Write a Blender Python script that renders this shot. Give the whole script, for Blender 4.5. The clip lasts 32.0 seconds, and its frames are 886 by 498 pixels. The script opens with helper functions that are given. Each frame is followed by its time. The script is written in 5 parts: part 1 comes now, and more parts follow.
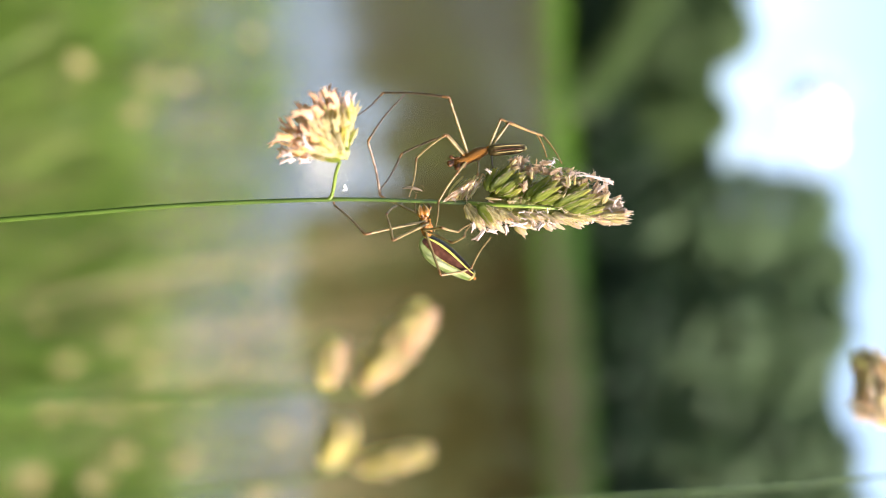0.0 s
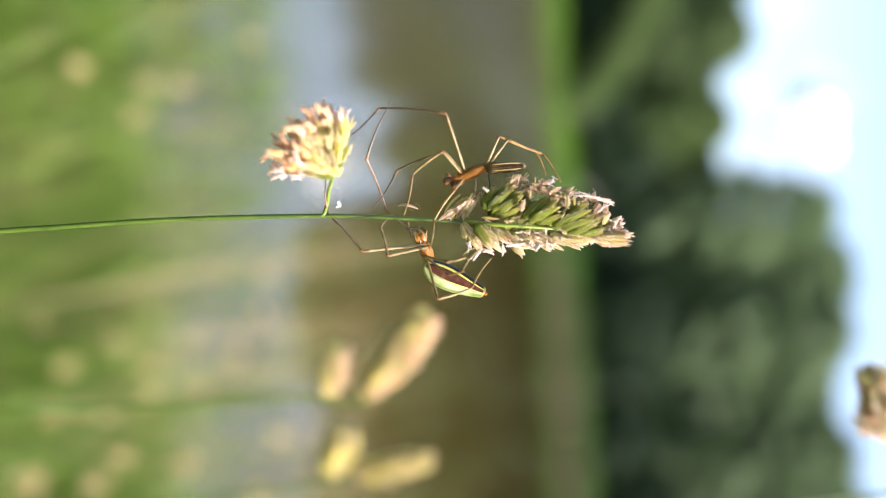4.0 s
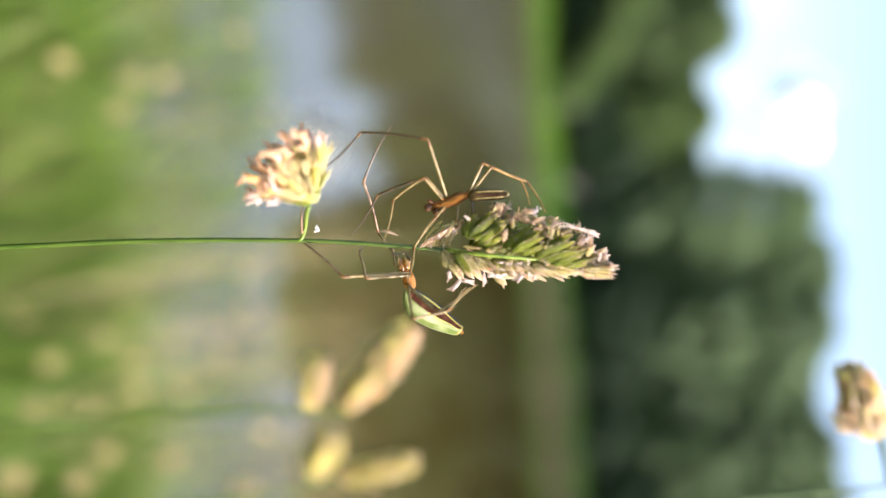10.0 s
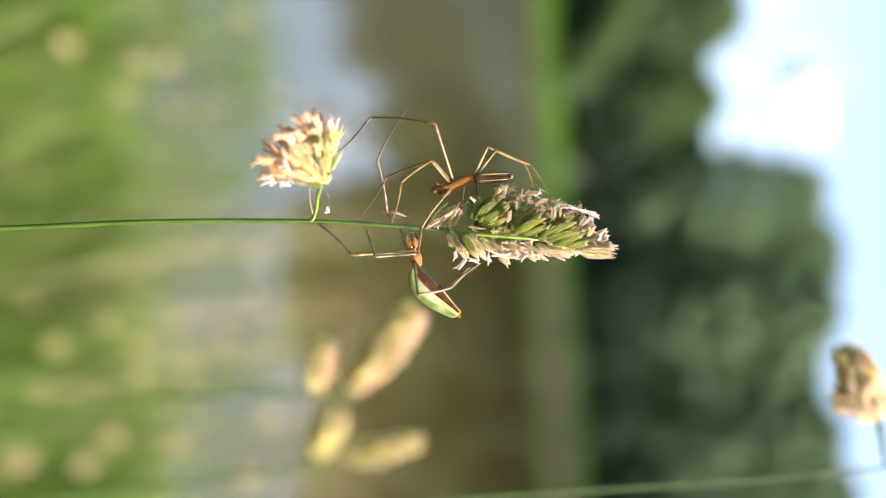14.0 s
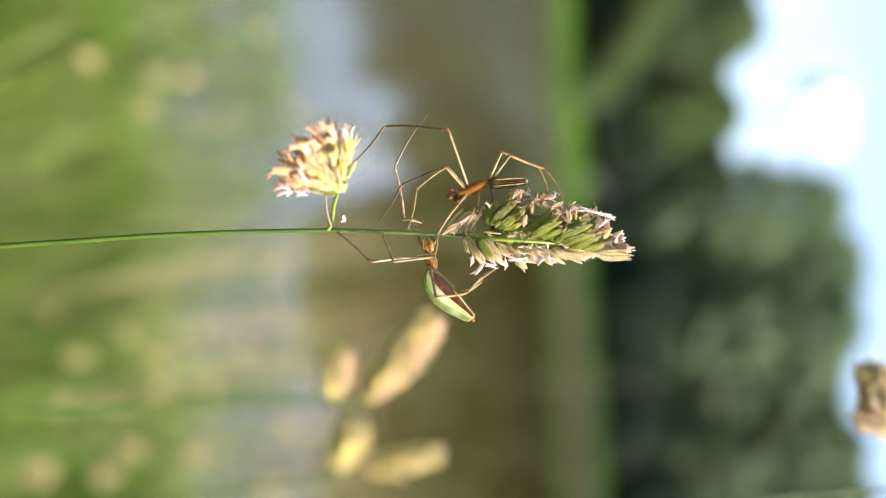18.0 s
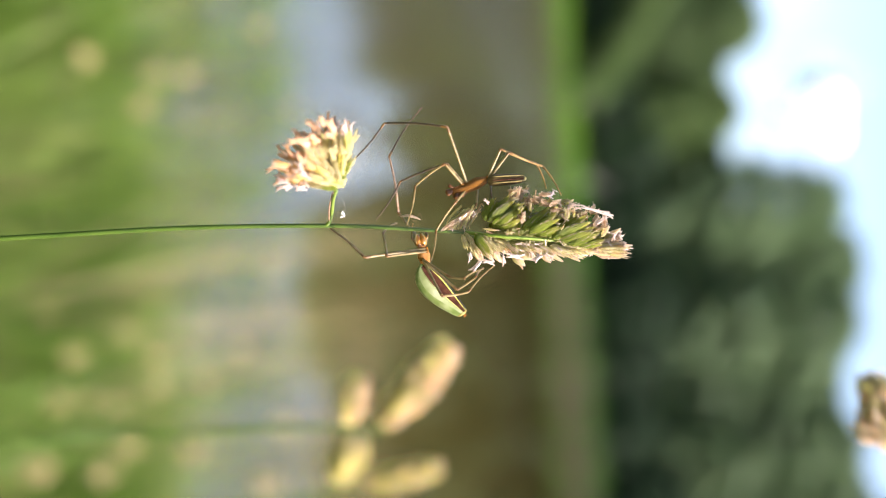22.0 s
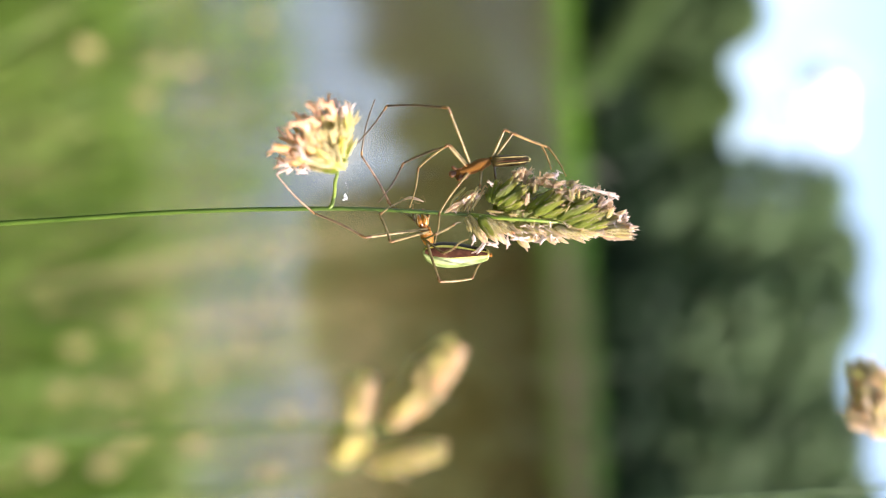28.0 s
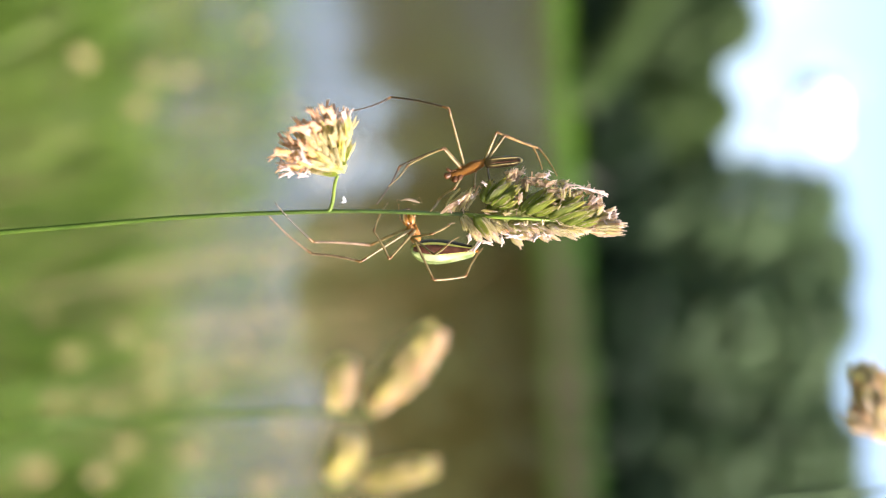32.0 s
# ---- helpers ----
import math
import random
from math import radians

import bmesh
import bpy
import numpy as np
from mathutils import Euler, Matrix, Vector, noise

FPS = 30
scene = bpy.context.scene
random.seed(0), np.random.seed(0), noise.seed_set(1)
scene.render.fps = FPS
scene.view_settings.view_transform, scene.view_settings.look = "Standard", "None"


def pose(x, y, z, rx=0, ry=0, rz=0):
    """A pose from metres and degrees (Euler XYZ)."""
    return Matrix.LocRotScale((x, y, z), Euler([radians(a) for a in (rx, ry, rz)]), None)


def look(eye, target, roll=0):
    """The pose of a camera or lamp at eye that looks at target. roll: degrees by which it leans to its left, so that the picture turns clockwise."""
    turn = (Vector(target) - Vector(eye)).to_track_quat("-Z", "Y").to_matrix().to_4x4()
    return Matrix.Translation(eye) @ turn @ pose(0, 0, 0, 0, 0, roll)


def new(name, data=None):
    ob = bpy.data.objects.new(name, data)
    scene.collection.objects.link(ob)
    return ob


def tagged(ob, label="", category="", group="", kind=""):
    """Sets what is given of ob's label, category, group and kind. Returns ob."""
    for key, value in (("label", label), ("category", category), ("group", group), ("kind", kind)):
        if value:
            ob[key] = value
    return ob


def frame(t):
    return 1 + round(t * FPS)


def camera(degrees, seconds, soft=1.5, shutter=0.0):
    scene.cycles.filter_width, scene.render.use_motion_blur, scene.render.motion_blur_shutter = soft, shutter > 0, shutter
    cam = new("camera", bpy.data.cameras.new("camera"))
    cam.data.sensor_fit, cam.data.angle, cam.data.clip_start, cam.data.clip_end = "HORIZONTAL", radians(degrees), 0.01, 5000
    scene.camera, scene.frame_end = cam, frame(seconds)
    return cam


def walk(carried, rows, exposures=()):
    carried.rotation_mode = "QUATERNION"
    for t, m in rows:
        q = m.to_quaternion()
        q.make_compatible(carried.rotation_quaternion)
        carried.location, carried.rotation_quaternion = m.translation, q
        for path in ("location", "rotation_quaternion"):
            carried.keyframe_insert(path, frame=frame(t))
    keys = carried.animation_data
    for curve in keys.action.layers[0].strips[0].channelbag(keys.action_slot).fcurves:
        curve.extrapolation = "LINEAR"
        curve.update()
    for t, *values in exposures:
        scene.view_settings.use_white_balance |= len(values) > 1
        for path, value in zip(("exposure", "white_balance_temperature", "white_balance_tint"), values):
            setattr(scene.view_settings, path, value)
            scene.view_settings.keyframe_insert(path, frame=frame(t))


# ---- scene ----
# The camera stands in a waterside meadow, turned on its side, and only sways in the hand.
LENS = 50.0
EYE = (0.0, 0.0, 1.0)
FOCUS = 0.10506
cam = camera(LENS, 32.0, soft=1.1)
cam.data.dof.use_dof = True
cam.data.dof.focus_distance = FOCUS
cam.data.dof.aperture_fstop = 9.0

PITCH, ROLL = 7.005, 86.338
BASE = look(EYE, (0.0, math.cos(radians(PITCH)), 1.0 - math.sin(radians(PITCH))), ROLL)


def turned(rx, ry, rz):
    return BASE @ pose(0, 0, 0, rx, ry, rz)


walk(cam, [
    (0, turned(0.148, 0.709, 0.086)),
    (0.5, turned(0.129, 0.616, 0.200)),
    (1, turned(0.069, 0.492, 0.145)),
    (1.5, turned(0.088, 0.605, 0.067)),
    (2, turned(0.287, 0.808, 0.062)),
    (2.5, turned(0.296, 0.790, 0.065)),
    (3, turned(0.273, 0.556, 0.170)),
    (3.5, turned(0.319, 0.669, 0.033)),
    (5.5, turned(0.332, 0.732, 0.174)),
    (6, turned(0.185, 0.340, 0.113)),
    (6.5, turned(0.047, 0.309, 0.082)),
    (7, turned(0.037, 0.148, 0.105)),
    (7.5, turned(0.030, 0.100, 0.092)),
    (8, turned(0.085, 0.037, -0.038)),
    (8.5, turned(0.016, 0.002, -0.037)),
    (9, turned(0.000, -0.000, 0.000)),
    (9.5, turned(0.160, 0.167, -0.056)),
    (10, turned(0.003, -0.161, -0.000)),
    (10.5, turned(-0.600, -0.281, 0.111)),
    (11, turned(-1.001, -0.090, -0.070)),
    (11.5, turned(-1.455, 0.104, 0.021)),
    (12, turned(-0.983, 0.152, 0.099)),
    (12.5, turned(-0.983, 0.199, 0.145)),
    (13, turned(-0.892, 0.155, 0.107)),
    (13.5, turned(-0.891, 0.163, 0.146)),
    (14, turned(-0.894, 0.097, 0.119)),
    (14.5, turned(-0.864, 0.246, 0.087)),
    (16.5, turned(-0.242, 1.386, 0.184)),
    (17, turned(-0.095, 1.303, 0.031)),
    (17.5, turned(-0.213, 1.175, 0.035)),
    (18, turned(-0.147, 1.212, 0.075)),
    (18.5, turned(-0.161, 1.332, 0.007)),
    (19, turned(-0.174, 1.164, 0.033)),
    (19.5, turned(-0.400, 1.116, 0.092)),
    (20, turned(-0.298, 1.115, -0.027)),
    (20.5, turned(-0.387, 1.135, 0.094)),
    (21, turned(-0.253, 1.193, -0.061)),
    (21.5, turned(-0.158, 1.285, -0.030)),
    (22, turned(-0.295, 1.078, 0.065)),
    (22.5, turned(-0.262, 1.007, 0.061)),
    (23, turned(-0.286, 1.070, 0.092)),
    (23.5, turned(-0.386, 0.970, 0.025)),
    (24, turned(-0.415, 0.948, 0.104)),
    (24.5, turned(-0.484, 1.156, 0.008)),
    (25, turned(-0.627, 0.945, 0.115)),
    (25.5, turned(-0.600, 1.199, 0.064)),
    (27.5, turned(-0.628, 1.362, 0.070)),
    (28, turned(-0.775, 1.190, 0.176)),
    (28.5, turned(-0.634, 1.094, 0.179)),
    (29, turned(-0.406, 1.051, 0.083)),
    (29.5, turned(-0.341, 1.059, 0.004)),
    (30, turned(-0.366, 1.089, 0.082)),
    (30.5, turned(-0.520, 0.996, 0.025)),
    (31, turned(-0.434, 0.939, 0.142)),
    (31.5, turned(-0.347, 0.922, 0.088)),
    (32, turned(-0.263, 0.925, 0.078))],
    [(0, 1.50, 6500, 16), (32, 1.50, 6500, 16)])


def sway(x, y, z, rx, ry, rz):
    """The pose of the flowering stalk in the wind, from its shift in mm and its turn."""
    return BASE @ pose(x / 1000, y / 1000, z / 1000 - FOCUS, rx, ry, rz)


STALK_ROWS = [
    (0, sway(1.29, 1.56, -1.19, 0.24, 1.31, 1.03)),
    (0.5, sway(1.11, 1.52, -1.52, 0.09, 0.84, 1.37)),
    (1, sway(1.06, 0.41, -0.71, -0.05, -0.03, 0.76)),
    (1.5, sway(1.09, 1.81, -1.73, 0.02, -0.21, 1.12)),
    (2, sway(1.45, 1.59, -0.71, 0.07, 0.11, 0.97)),
    (2.5, sway(1.17, 0.54, -0.11, 0.15, 0.39, 0.41)),
    (3, sway(0.94, 0.17, -0.79, 0.20, 0.65, 0.64)),
    (3.5, sway(0.87, -0.06, 0.24, 0.22, 0.59, 0.27)),
    (5.5, sway(1.00, -0.64, 2.85, 0.65, 0.62, -0.09)),
    (6, sway(0.91, -0.43, 3.02, 0.47, 0.54, -0.02)),
    (6.5, sway(0.56, -0.40, 2.44, 0.23, 0.11, -0.02)),
    (7, sway(0.21, -0.89, 3.44, 0.64, 0.29, -0.21)),
    (7.5, sway(0.82, -0.45, 3.05, 0.37, -0.12, -0.01)),
    (8, sway(0.53, 0.63, 3.62, 0.70, 0.34, 0.36)),
    (8.5, sway(0.08, 0.10, 2.81, 0.51, 0.48, 0.16)),
    (9, sway(-0.01, 0.02, -0.02, -0.05, -0.06, -0.09)),
    (9.5, sway(0.58, -0.67, 0.58, -0.07, -0.41, -0.43)),
    (10, sway(0.21, -3.91, 4.00, 0.57, -0.34, -1.21)),
    (10.5, sway(0.81, -2.66, 3.03, 0.39, -0.20, -0.87)),
    (11, sway(1.53, -2.33, 3.09, 0.37, -0.19, -0.66)),
    (11.5, sway(1.29, -2.81, 3.72, 0.43, -0.21, -1.22)),
    (12, sway(0.83, -3.99, 0.73, -0.06, -0.46, -1.55)),
    (12.5, sway(1.12, -4.24, 1.31, 0.04, -0.52, -1.43)),
    (13, sway(0.78, -4.37, 0.61, 0.17, -0.17, -1.46)),
    (13.5, sway(0.14, -3.31, 0.00, 0.11, 0.01, -1.14)),
    (14, sway(0.42, -3.41, 0.20, 0.01, 0.00, -1.18)),
    (14.5, sway(0.16, -2.31, -0.72, -0.00, 0.50, -0.68)),
    (16.5, sway(0.88, -2.90, -0.38, -0.04, 0.15, -0.21)),
    (17, sway(0.65, -3.21, -0.44, -0.14, 0.05, -0.39)),
    (17.5, sway(0.40, -3.09, -0.11, -0.04, 0.46, -0.22)),
    (18, sway(0.25, -2.68, -0.08, 0.07, 0.41, 0.14)),
    (18.5, sway(0.59, -2.61, -0.55, 0.01, 0.31, -0.24)),
    (19, sway(0.28, -2.81, -0.83, -0.06, 0.42, -0.44)),
    (19.5, sway(0.23, -1.46, -1.75, -0.24, 0.07, -0.08)),
    (20, sway(0.55, -2.51, -0.36, -0.23, 0.09, -0.57)),
    (20.5, sway(0.50, -2.67, -0.51, -0.40, 0.12, -0.44)),
    (21, sway(0.18, -2.60, -0.93, -0.37, -0.04, -0.94)),
    (21.5, sway(0.24, -2.58, -0.86, -0.56, -0.27, -0.73)),
    (22, sway(0.28, -2.57, -0.49, -0.41, 0.18, -0.38)),
    (22.5, sway(-1.31, -3.09, -2.50, -0.84, 0.12, -0.69)),
    (23, sway(-0.36, -3.71, -2.83, -0.99, -0.50, -1.00)),
    (23.5, sway(-0.35, -3.18, -3.65, -1.04, -0.37, -0.69)),
    (24, sway(-0.19, -3.31, -3.04, -0.83, -0.13, -0.54)),
    (24.5, sway(0.04, -2.50, -1.72, -0.72, -0.26, -0.16)),
    (25, sway(0.15, -2.42, -2.97, -1.05, -0.47, -0.23)),
    (25.5, sway(0.29, -3.21, -2.00, -0.91, -0.40, -0.78)),
    (27.5, sway(1.24, -1.19, -3.08, -0.20, -1.24, -0.09)),
    (28, sway(0.51, -1.49, 0.60, 0.62, -0.86, 0.02)),
    (28.5, sway(0.40, -1.65, 1.84, 0.80, -1.97, 0.04)),
    (29, sway(0.16, -1.04, -3.54, -0.32, -2.75, 0.38)),
    (29.5, sway(0.66, -0.86, -1.66, 0.37, -1.00, 0.38)),
    (30, sway(0.59, -1.42, -0.89, 0.57, 0.05, 0.32)),
    (30.5, sway(0.30, 1.32, -2.71, 0.54, 0.39, 1.29)),
    (31, sway(0.61, -0.85, -1.19, 0.67, 0.64, 0.81)),
    (31.5, sway(0.22, -2.04, -1.73, 0.51, 0.47, 0.29)),
    (32, sway(0.54, -0.45, -3.00, 0.31, 0.09, 1.02))]

# ---- light ----
SUN_FROM = Vector((0.66, -0.30, 0.69)).normalized()
world = bpy.data.worlds.new("sky")
scene.world = world
world.use_nodes = True
wn = world.node_tree
sky = wn.nodes.new("ShaderNodeTexSky")
sky.sky_type = "NISHITA"
sky.sun_disc = False
sky.sun_elevation = math.asin(SUN_FROM.z)
sky.sun_rotation = math.atan2(SUN_FROM.x, SUN_FROM.y)
sky.air_density, sky.dust_density = 1.1, 3.0
wn.links.new(sky.outputs["Color"], wn.nodes["Background"].inputs["Color"])
wn.nodes["Background"].inputs["Strength"].default_value = 0.15
sun = new("sun", bpy.data.lights.new("sun", "SUN"))
sun.data.energy, sun.data.angle, sun.data.color = 5.0, radians(0.6), (1.0, 0.93, 0.87)
sun.matrix_world = look((0, 0, 30), Vector((0, 0, 30)) - SUN_FROM)


# ---- materials ----
def surface(name, colors, scale=30.0, rough=0.6, bump=0.0, translucent=0.0, along=None, coat=0.0, vary=0.12, detail=6.0, space="Object"):
    """A procedural material: colours mixed by two sizes of noise; along: colours from base to tip of a piece of unit length."""
    m = bpy.data.materials.new(name)
    m.use_nodes = True
    t = m.node_tree
    n, link = t.nodes, t.links.new
    bsdf = n["Principled BSDF"]
    co = n.new("ShaderNodeTexCoord")
    tex = n.new("ShaderNodeTexNoise")
    tex.inputs["Scale"].default_value, tex.inputs["Detail"].default_value = scale, detail
    if along:  # fibres run along the piece
        grow = n.new("ShaderNodeMapping")
        grow.inputs["Scale"].default_value = (0.25, 3.0, 3.0)
        link(co.outputs[space], grow.inputs["Vector"])
        link(grow.outputs[0], tex.inputs["Vector"])
    else:
        link(co.outputs[space], tex.inputs["Vector"])
    ramp = n.new("ShaderNodeValToRGB")
    stops = ramp.color_ramp.elements
    while len(stops) < len(colors):
        stops.new(0.5)
    for i, c in enumerate(colors):
        stops[i].position = 0.3 + 0.4 * i / max(1, len(colors) - 1)
        stops[i].color = (*c, 1)
    link(tex.outputs["Fac"], ramp.inputs["Fac"])
    color = ramp.outputs["Color"]
    if along:
        sep = n.new("ShaderNodeSeparateXYZ")
        link(co.outputs["Object"], sep.inputs[0])
        wob = n.new("ShaderNodeMath")
        wob.operation = "MULTIPLY_ADD"
        wob.inputs[1].default_value, wob.inputs[2].default_value = 0.35, -0.17
        link(tex.outputs["Fac"], wob.inputs[0])
        add = n.new("ShaderNodeMath")
        link(sep.outputs["X"], add.inputs[0])
        link(wob.outputs[0], add.inputs[1])
        lr = n.new("ShaderNodeValToRGB")
        st = lr.color_ramp.elements
        while len(st) < len(along):
            st.new(0.5)
        for i, (p, c) in enumerate(along):
            st[i].position, st[i].color = p, (*c, 1)
        link(add.outputs[0], lr.inputs["Fac"])
        mix = n.new("ShaderNodeMixRGB")
        mix.inputs["Fac"].default_value = 0.6
        link(color, mix.inputs[1])
        link(lr.outputs["Color"], mix.inputs[2])
        color = mix.outputs[0]
    info = n.new("ShaderNodeObjectInfo")
    hsv = n.new("ShaderNodeHueSaturation")
    val = n.new("ShaderNodeMath")
    val.operation = "MULTIPLY_ADD"
    val.inputs[1].default_value, val.inputs[2].default_value = 2 * vary, 1 - vary
    link(info.outputs["Random"], val.inputs[0])
    link(val.outputs[0], hsv.inputs["Value"])
    link(color, hsv.inputs["Color"])
    color = hsv.outputs[0]
    link(color, bsdf.inputs["Base Color"])
    bsdf.inputs["Roughness"].default_value = rough
    bsdf.inputs["Coat Weight"].default_value = coat
    if bump:
        b = n.new("ShaderNodeBump")
        b.inputs["Strength"].default_value = bump
        b.inputs["Distance"].default_value = 0.3 / scale
        link(tex.outputs["Fac"], b.inputs["Height"])
        link(b.outputs[0], bsdf.inputs["Normal"])
    if translucent:
        tr = n.new("ShaderNodeBsdfTranslucent")
        link(color, tr.inputs["Color"])
        mx = n.new("ShaderNodeMixShader")
        mx.inputs[0].default_value = translucent
        link(bsdf.outputs[0], mx.inputs[1])
        link(tr.outputs[0], mx.inputs[2])
        link(mx.outputs[0], n["Material Output"].inputs["Surface"])
    return m


STEM = surface("stem_green", [(0.046, 0.088, 0.011), (0.078, 0.130, 0.018)], 260, 0.35, 0.1, 0.15)
BRANCH = surface("branch_yellow_green", [(0.13, 0.20, 0.025), (0.24, 0.32, 0.05)], 900, 0.4, 0.2, 0.2)
GLUME_GREEN = surface("glume_green", [(0.13, 0.18, 0.018), (0.30, 0.34, 0.035), (0.62, 0.54, 0.10)], 15, 0.45, 0.6, 0.6,
                      along=[(0.0, (0.20, 0.31, 0.025)), (0.5, (0.33, 0.39, 0.035)), (0.82, (0.52, 0.47, 0.10)), (1.0, (0.58, 0.44, 0.28))])
MARGIN = surface("husk_margin", [(0.34, 0.31, 0.09), (0.60, 0.48, 0.30)], 12, 0.5, 0.3, 0.6)
MARGIN_PINK = surface("husk_margin_pink", [(0.68, 0.52, 0.38), (0.88, 0.71, 0.62)], 12, 0.5, 0.3, 0.6)
GLUME_STRAW = surface("glume_straw", [(0.66, 0.57, 0.26), (0.90, 0.83, 0.60)], 14, 0.45, 0.5, 0.65,
                      along=[(0.0, (0.30, 0.34, 0.05)), (0.3, (0.72, 0.64, 0.22)), (0.7, (0.86, 0.71, 0.48)), (1.0, (0.84, 0.60, 0.52))])
GLUME_PINK = surface("glume_pink", [(0.82, 0.56, 0.27), (0.92, 0.75, 0.48)], 9, 0.5, 0.4, 0.7,
                     along=[(0.0, (0.66, 0.62, 0.20)), (0.3, (0.86, 0.69, 0.27)), (0.6, (0.88, 0.60, 0.31)), (1.0, (0.90, 0.65, 0.50))])
BEIGE = surface("anther_beige", [(0.46, 0.32, 0.17), (0.64, 0.46, 0.28), (0.78, 0.60, 0.48)], 11, 0.7, 0.5, 0.6)
GLUME_CORE = surface("glume_core", [(0.20, 0.24, 0.04), (0.40, 0.37, 0.11)], 26, 0.5, 0.6, 0.5)
ANTHER = surface("anther_cream", [(0.66, 0.48, 0.40), (0.88, 0.73, 0.66)], 6, 0.6, 0.4, 0.3)
LILAC = surface("anther_lilac", [(0.46, 0.37, 0.42), (0.64, 0.54, 0.57)], 12, 0.6, 0.2, 0.2)
MEADOW = surface("meadow_grass", [(0.062, 0.122, 0.014), (0.114, 0.192, 0.024), (0.23, 0.24, 0.09)], 7.0, 0.5, 0.0, 0.4, space="Generated")
DRY = surface("dry_stems", [(0.25, 0.20, 0.09), (0.38, 0.31, 0.16)], 5, 0.6, 0.0, 0.3)
EARTH = surface("earth_and_turf", [(0.05, 0.075, 0.018), (0.08, 0.11, 0.03), (0.10, 0.08, 0.04)], 0.7, 0.9, 0.3)
BANK = surface("bank_turf", [(0.030, 0.085, 0.009), (0.050, 0.135, 0.014)], 0.6, 0.8, 0.3, 0.2)
BANK_GRASS = surface("bank_grass", [(0.068, 0.155, 0.014), (0.12, 0.23, 0.024)], 0.6, 0.7, 0.0, 0.35)
LEAF = surface("leaf_green", [(0.070, 0.120, 0.044), (0.12, 0.18, 0.068)], 0.45, 0.5, 0.0, 0.42)
LEAF_LIGHT = surface("leaf_light", [(0.064, 0.115, 0.032), (0.112, 0.168, 0.055)], 0.45, 0.5, 0.0, 0.3)
LEAF_GREY = surface("leaf_grey_green", [(0.100, 0.170, 0.072), (0.175, 0.255, 0.118)], 0.4, 0.5, 0.0, 0.42)
# near-black green: the shade of the undergrowth is put into the leaf colour
LEAF_SHADED = surface("leaf_shaded", [(0.011, 0.027, 0.011), (0.022, 0.046, 0.019)], 0.45, 0.5, 0.0, 0.2)
for m in (LEAF, LEAF_SHADED, LEAF_LIGHT, BANK, BANK_GRASS):
    m.node_tree.nodes["Principled BSDF"].inputs["Specular IOR Level"].default_value = 0.2
BARK = surface("bark", [(0.07, 0.055, 0.04), (0.14, 0.12, 0.09)], 3, 0.9, 0.5)
CLOUD = surface("cloud_white", [(0.86, 0.87, 0.88), (0.92, 0.92, 0.92)], 0.01, 1.0, 0.0, 0.3)
glow = CLOUD.node_tree.nodes["Principled BSDF"]  # added emission stands in for sunlight scattered within the far cloud
glow.inputs["Emission Color"].default_value, glow.inputs["Emission Strength"].default_value = (1, 1, 1, 1), 0.25
CLOUD_THIN = surface("cloud_thin", [(0.86, 0.87, 0.88), (0.92, 0.92, 0.92)], 0.01, 1.0)
ct = CLOUD_THIN.node_tree
veil, clear = ct.nodes.new("ShaderNodeMixShader"), ct.nodes.new("ShaderNodeBsdfTransparent")
veil.inputs[0].default_value = 0.03
ct.links.new(clear.outputs[0], veil.inputs[1])
ct.links.new(ct.nodes["Principled BSDF"].outputs[0], veil.inputs[2])
ct.links.new(veil.outputs[0], ct.nodes["Material Output"].inputs["Surface"])
REED = surface("reed", [(0.058, 0.050, 0.026), (0.105, 0.086, 0.048)], 0.8, 0.7, 0.0, 0.2)
# spiders
LEG_TAN = surface("leg_tan", [(0.15, 0.105, 0.035), (0.36, 0.27, 0.12)], 900, 0.35, 0.0, 0.3, coat=0.3)
LEG_TAN.node_tree.nodes["Principled BSDF"].inputs["Specular IOR Level"].default_value = 0.35
LEG_GOLD = surface("leg_gold", [(0.20, 0.105, 0.028), (0.46, 0.28, 0.10)], 900, 0.4, 0.0, 0.25, coat=0.2)
LEG_RED = surface("leg_reddish", [(0.17, 0.10, 0.055), (0.40, 0.25, 0.15)], 900, 0.4, 0.0, 0.2, coat=0.2)
# dark brown leg ends, deepened in colour for the shade on them
LEG_BROWN_SHADED = surface("leg_brown_shaded", [(0.030, 0.020, 0.011), (0.085, 0.055, 0.028)], 900, 0.35, 0.0, 0.2, coat=0.3)
KNEE = surface("joint_orange", [(0.11, 0.05, 0.012), (0.22, 0.11, 0.03)], 1500, 0.4, 0.2, 0.1)
CARAPACE = surface("carapace_orange", [(0.055, 0.022, 0.004), (0.31, 0.125, 0.017)], 2400, 0.5, 1.0, 0.0, coat=0.05)
CARAPACE_LIGHT = surface("carapace_bright_orange", [(0.22, 0.07, 0.006), (0.52, 0.21, 0.025)], 2000, 0.3, 0.6, 0.15, coat=0.5)
GREEN_SKIN = surface("abdomen_green", [(0.10, 0.155, 0.03), (0.21, 0.27, 0.075), (0.38, 0.42, 0.19)], 600, 0.4, 0.25, 0.25, coat=0.15)
BELLY = surface("belly_brown", [(0.035, 0.011, 0.007), (0.065, 0.023, 0.012), (0.13, 0.055, 0.032)], 1300, 0.4, 0.3)
# the green skin paled to cream, as where the sun strikes it
SUNLIT_SKIN = surface("abdomen_sunlit", [(0.20, 0.25, 0.075), (0.34, 0.38, 0.17), (0.52, 0.54, 0.33)], 500, 0.35, 0.2, 0.2)
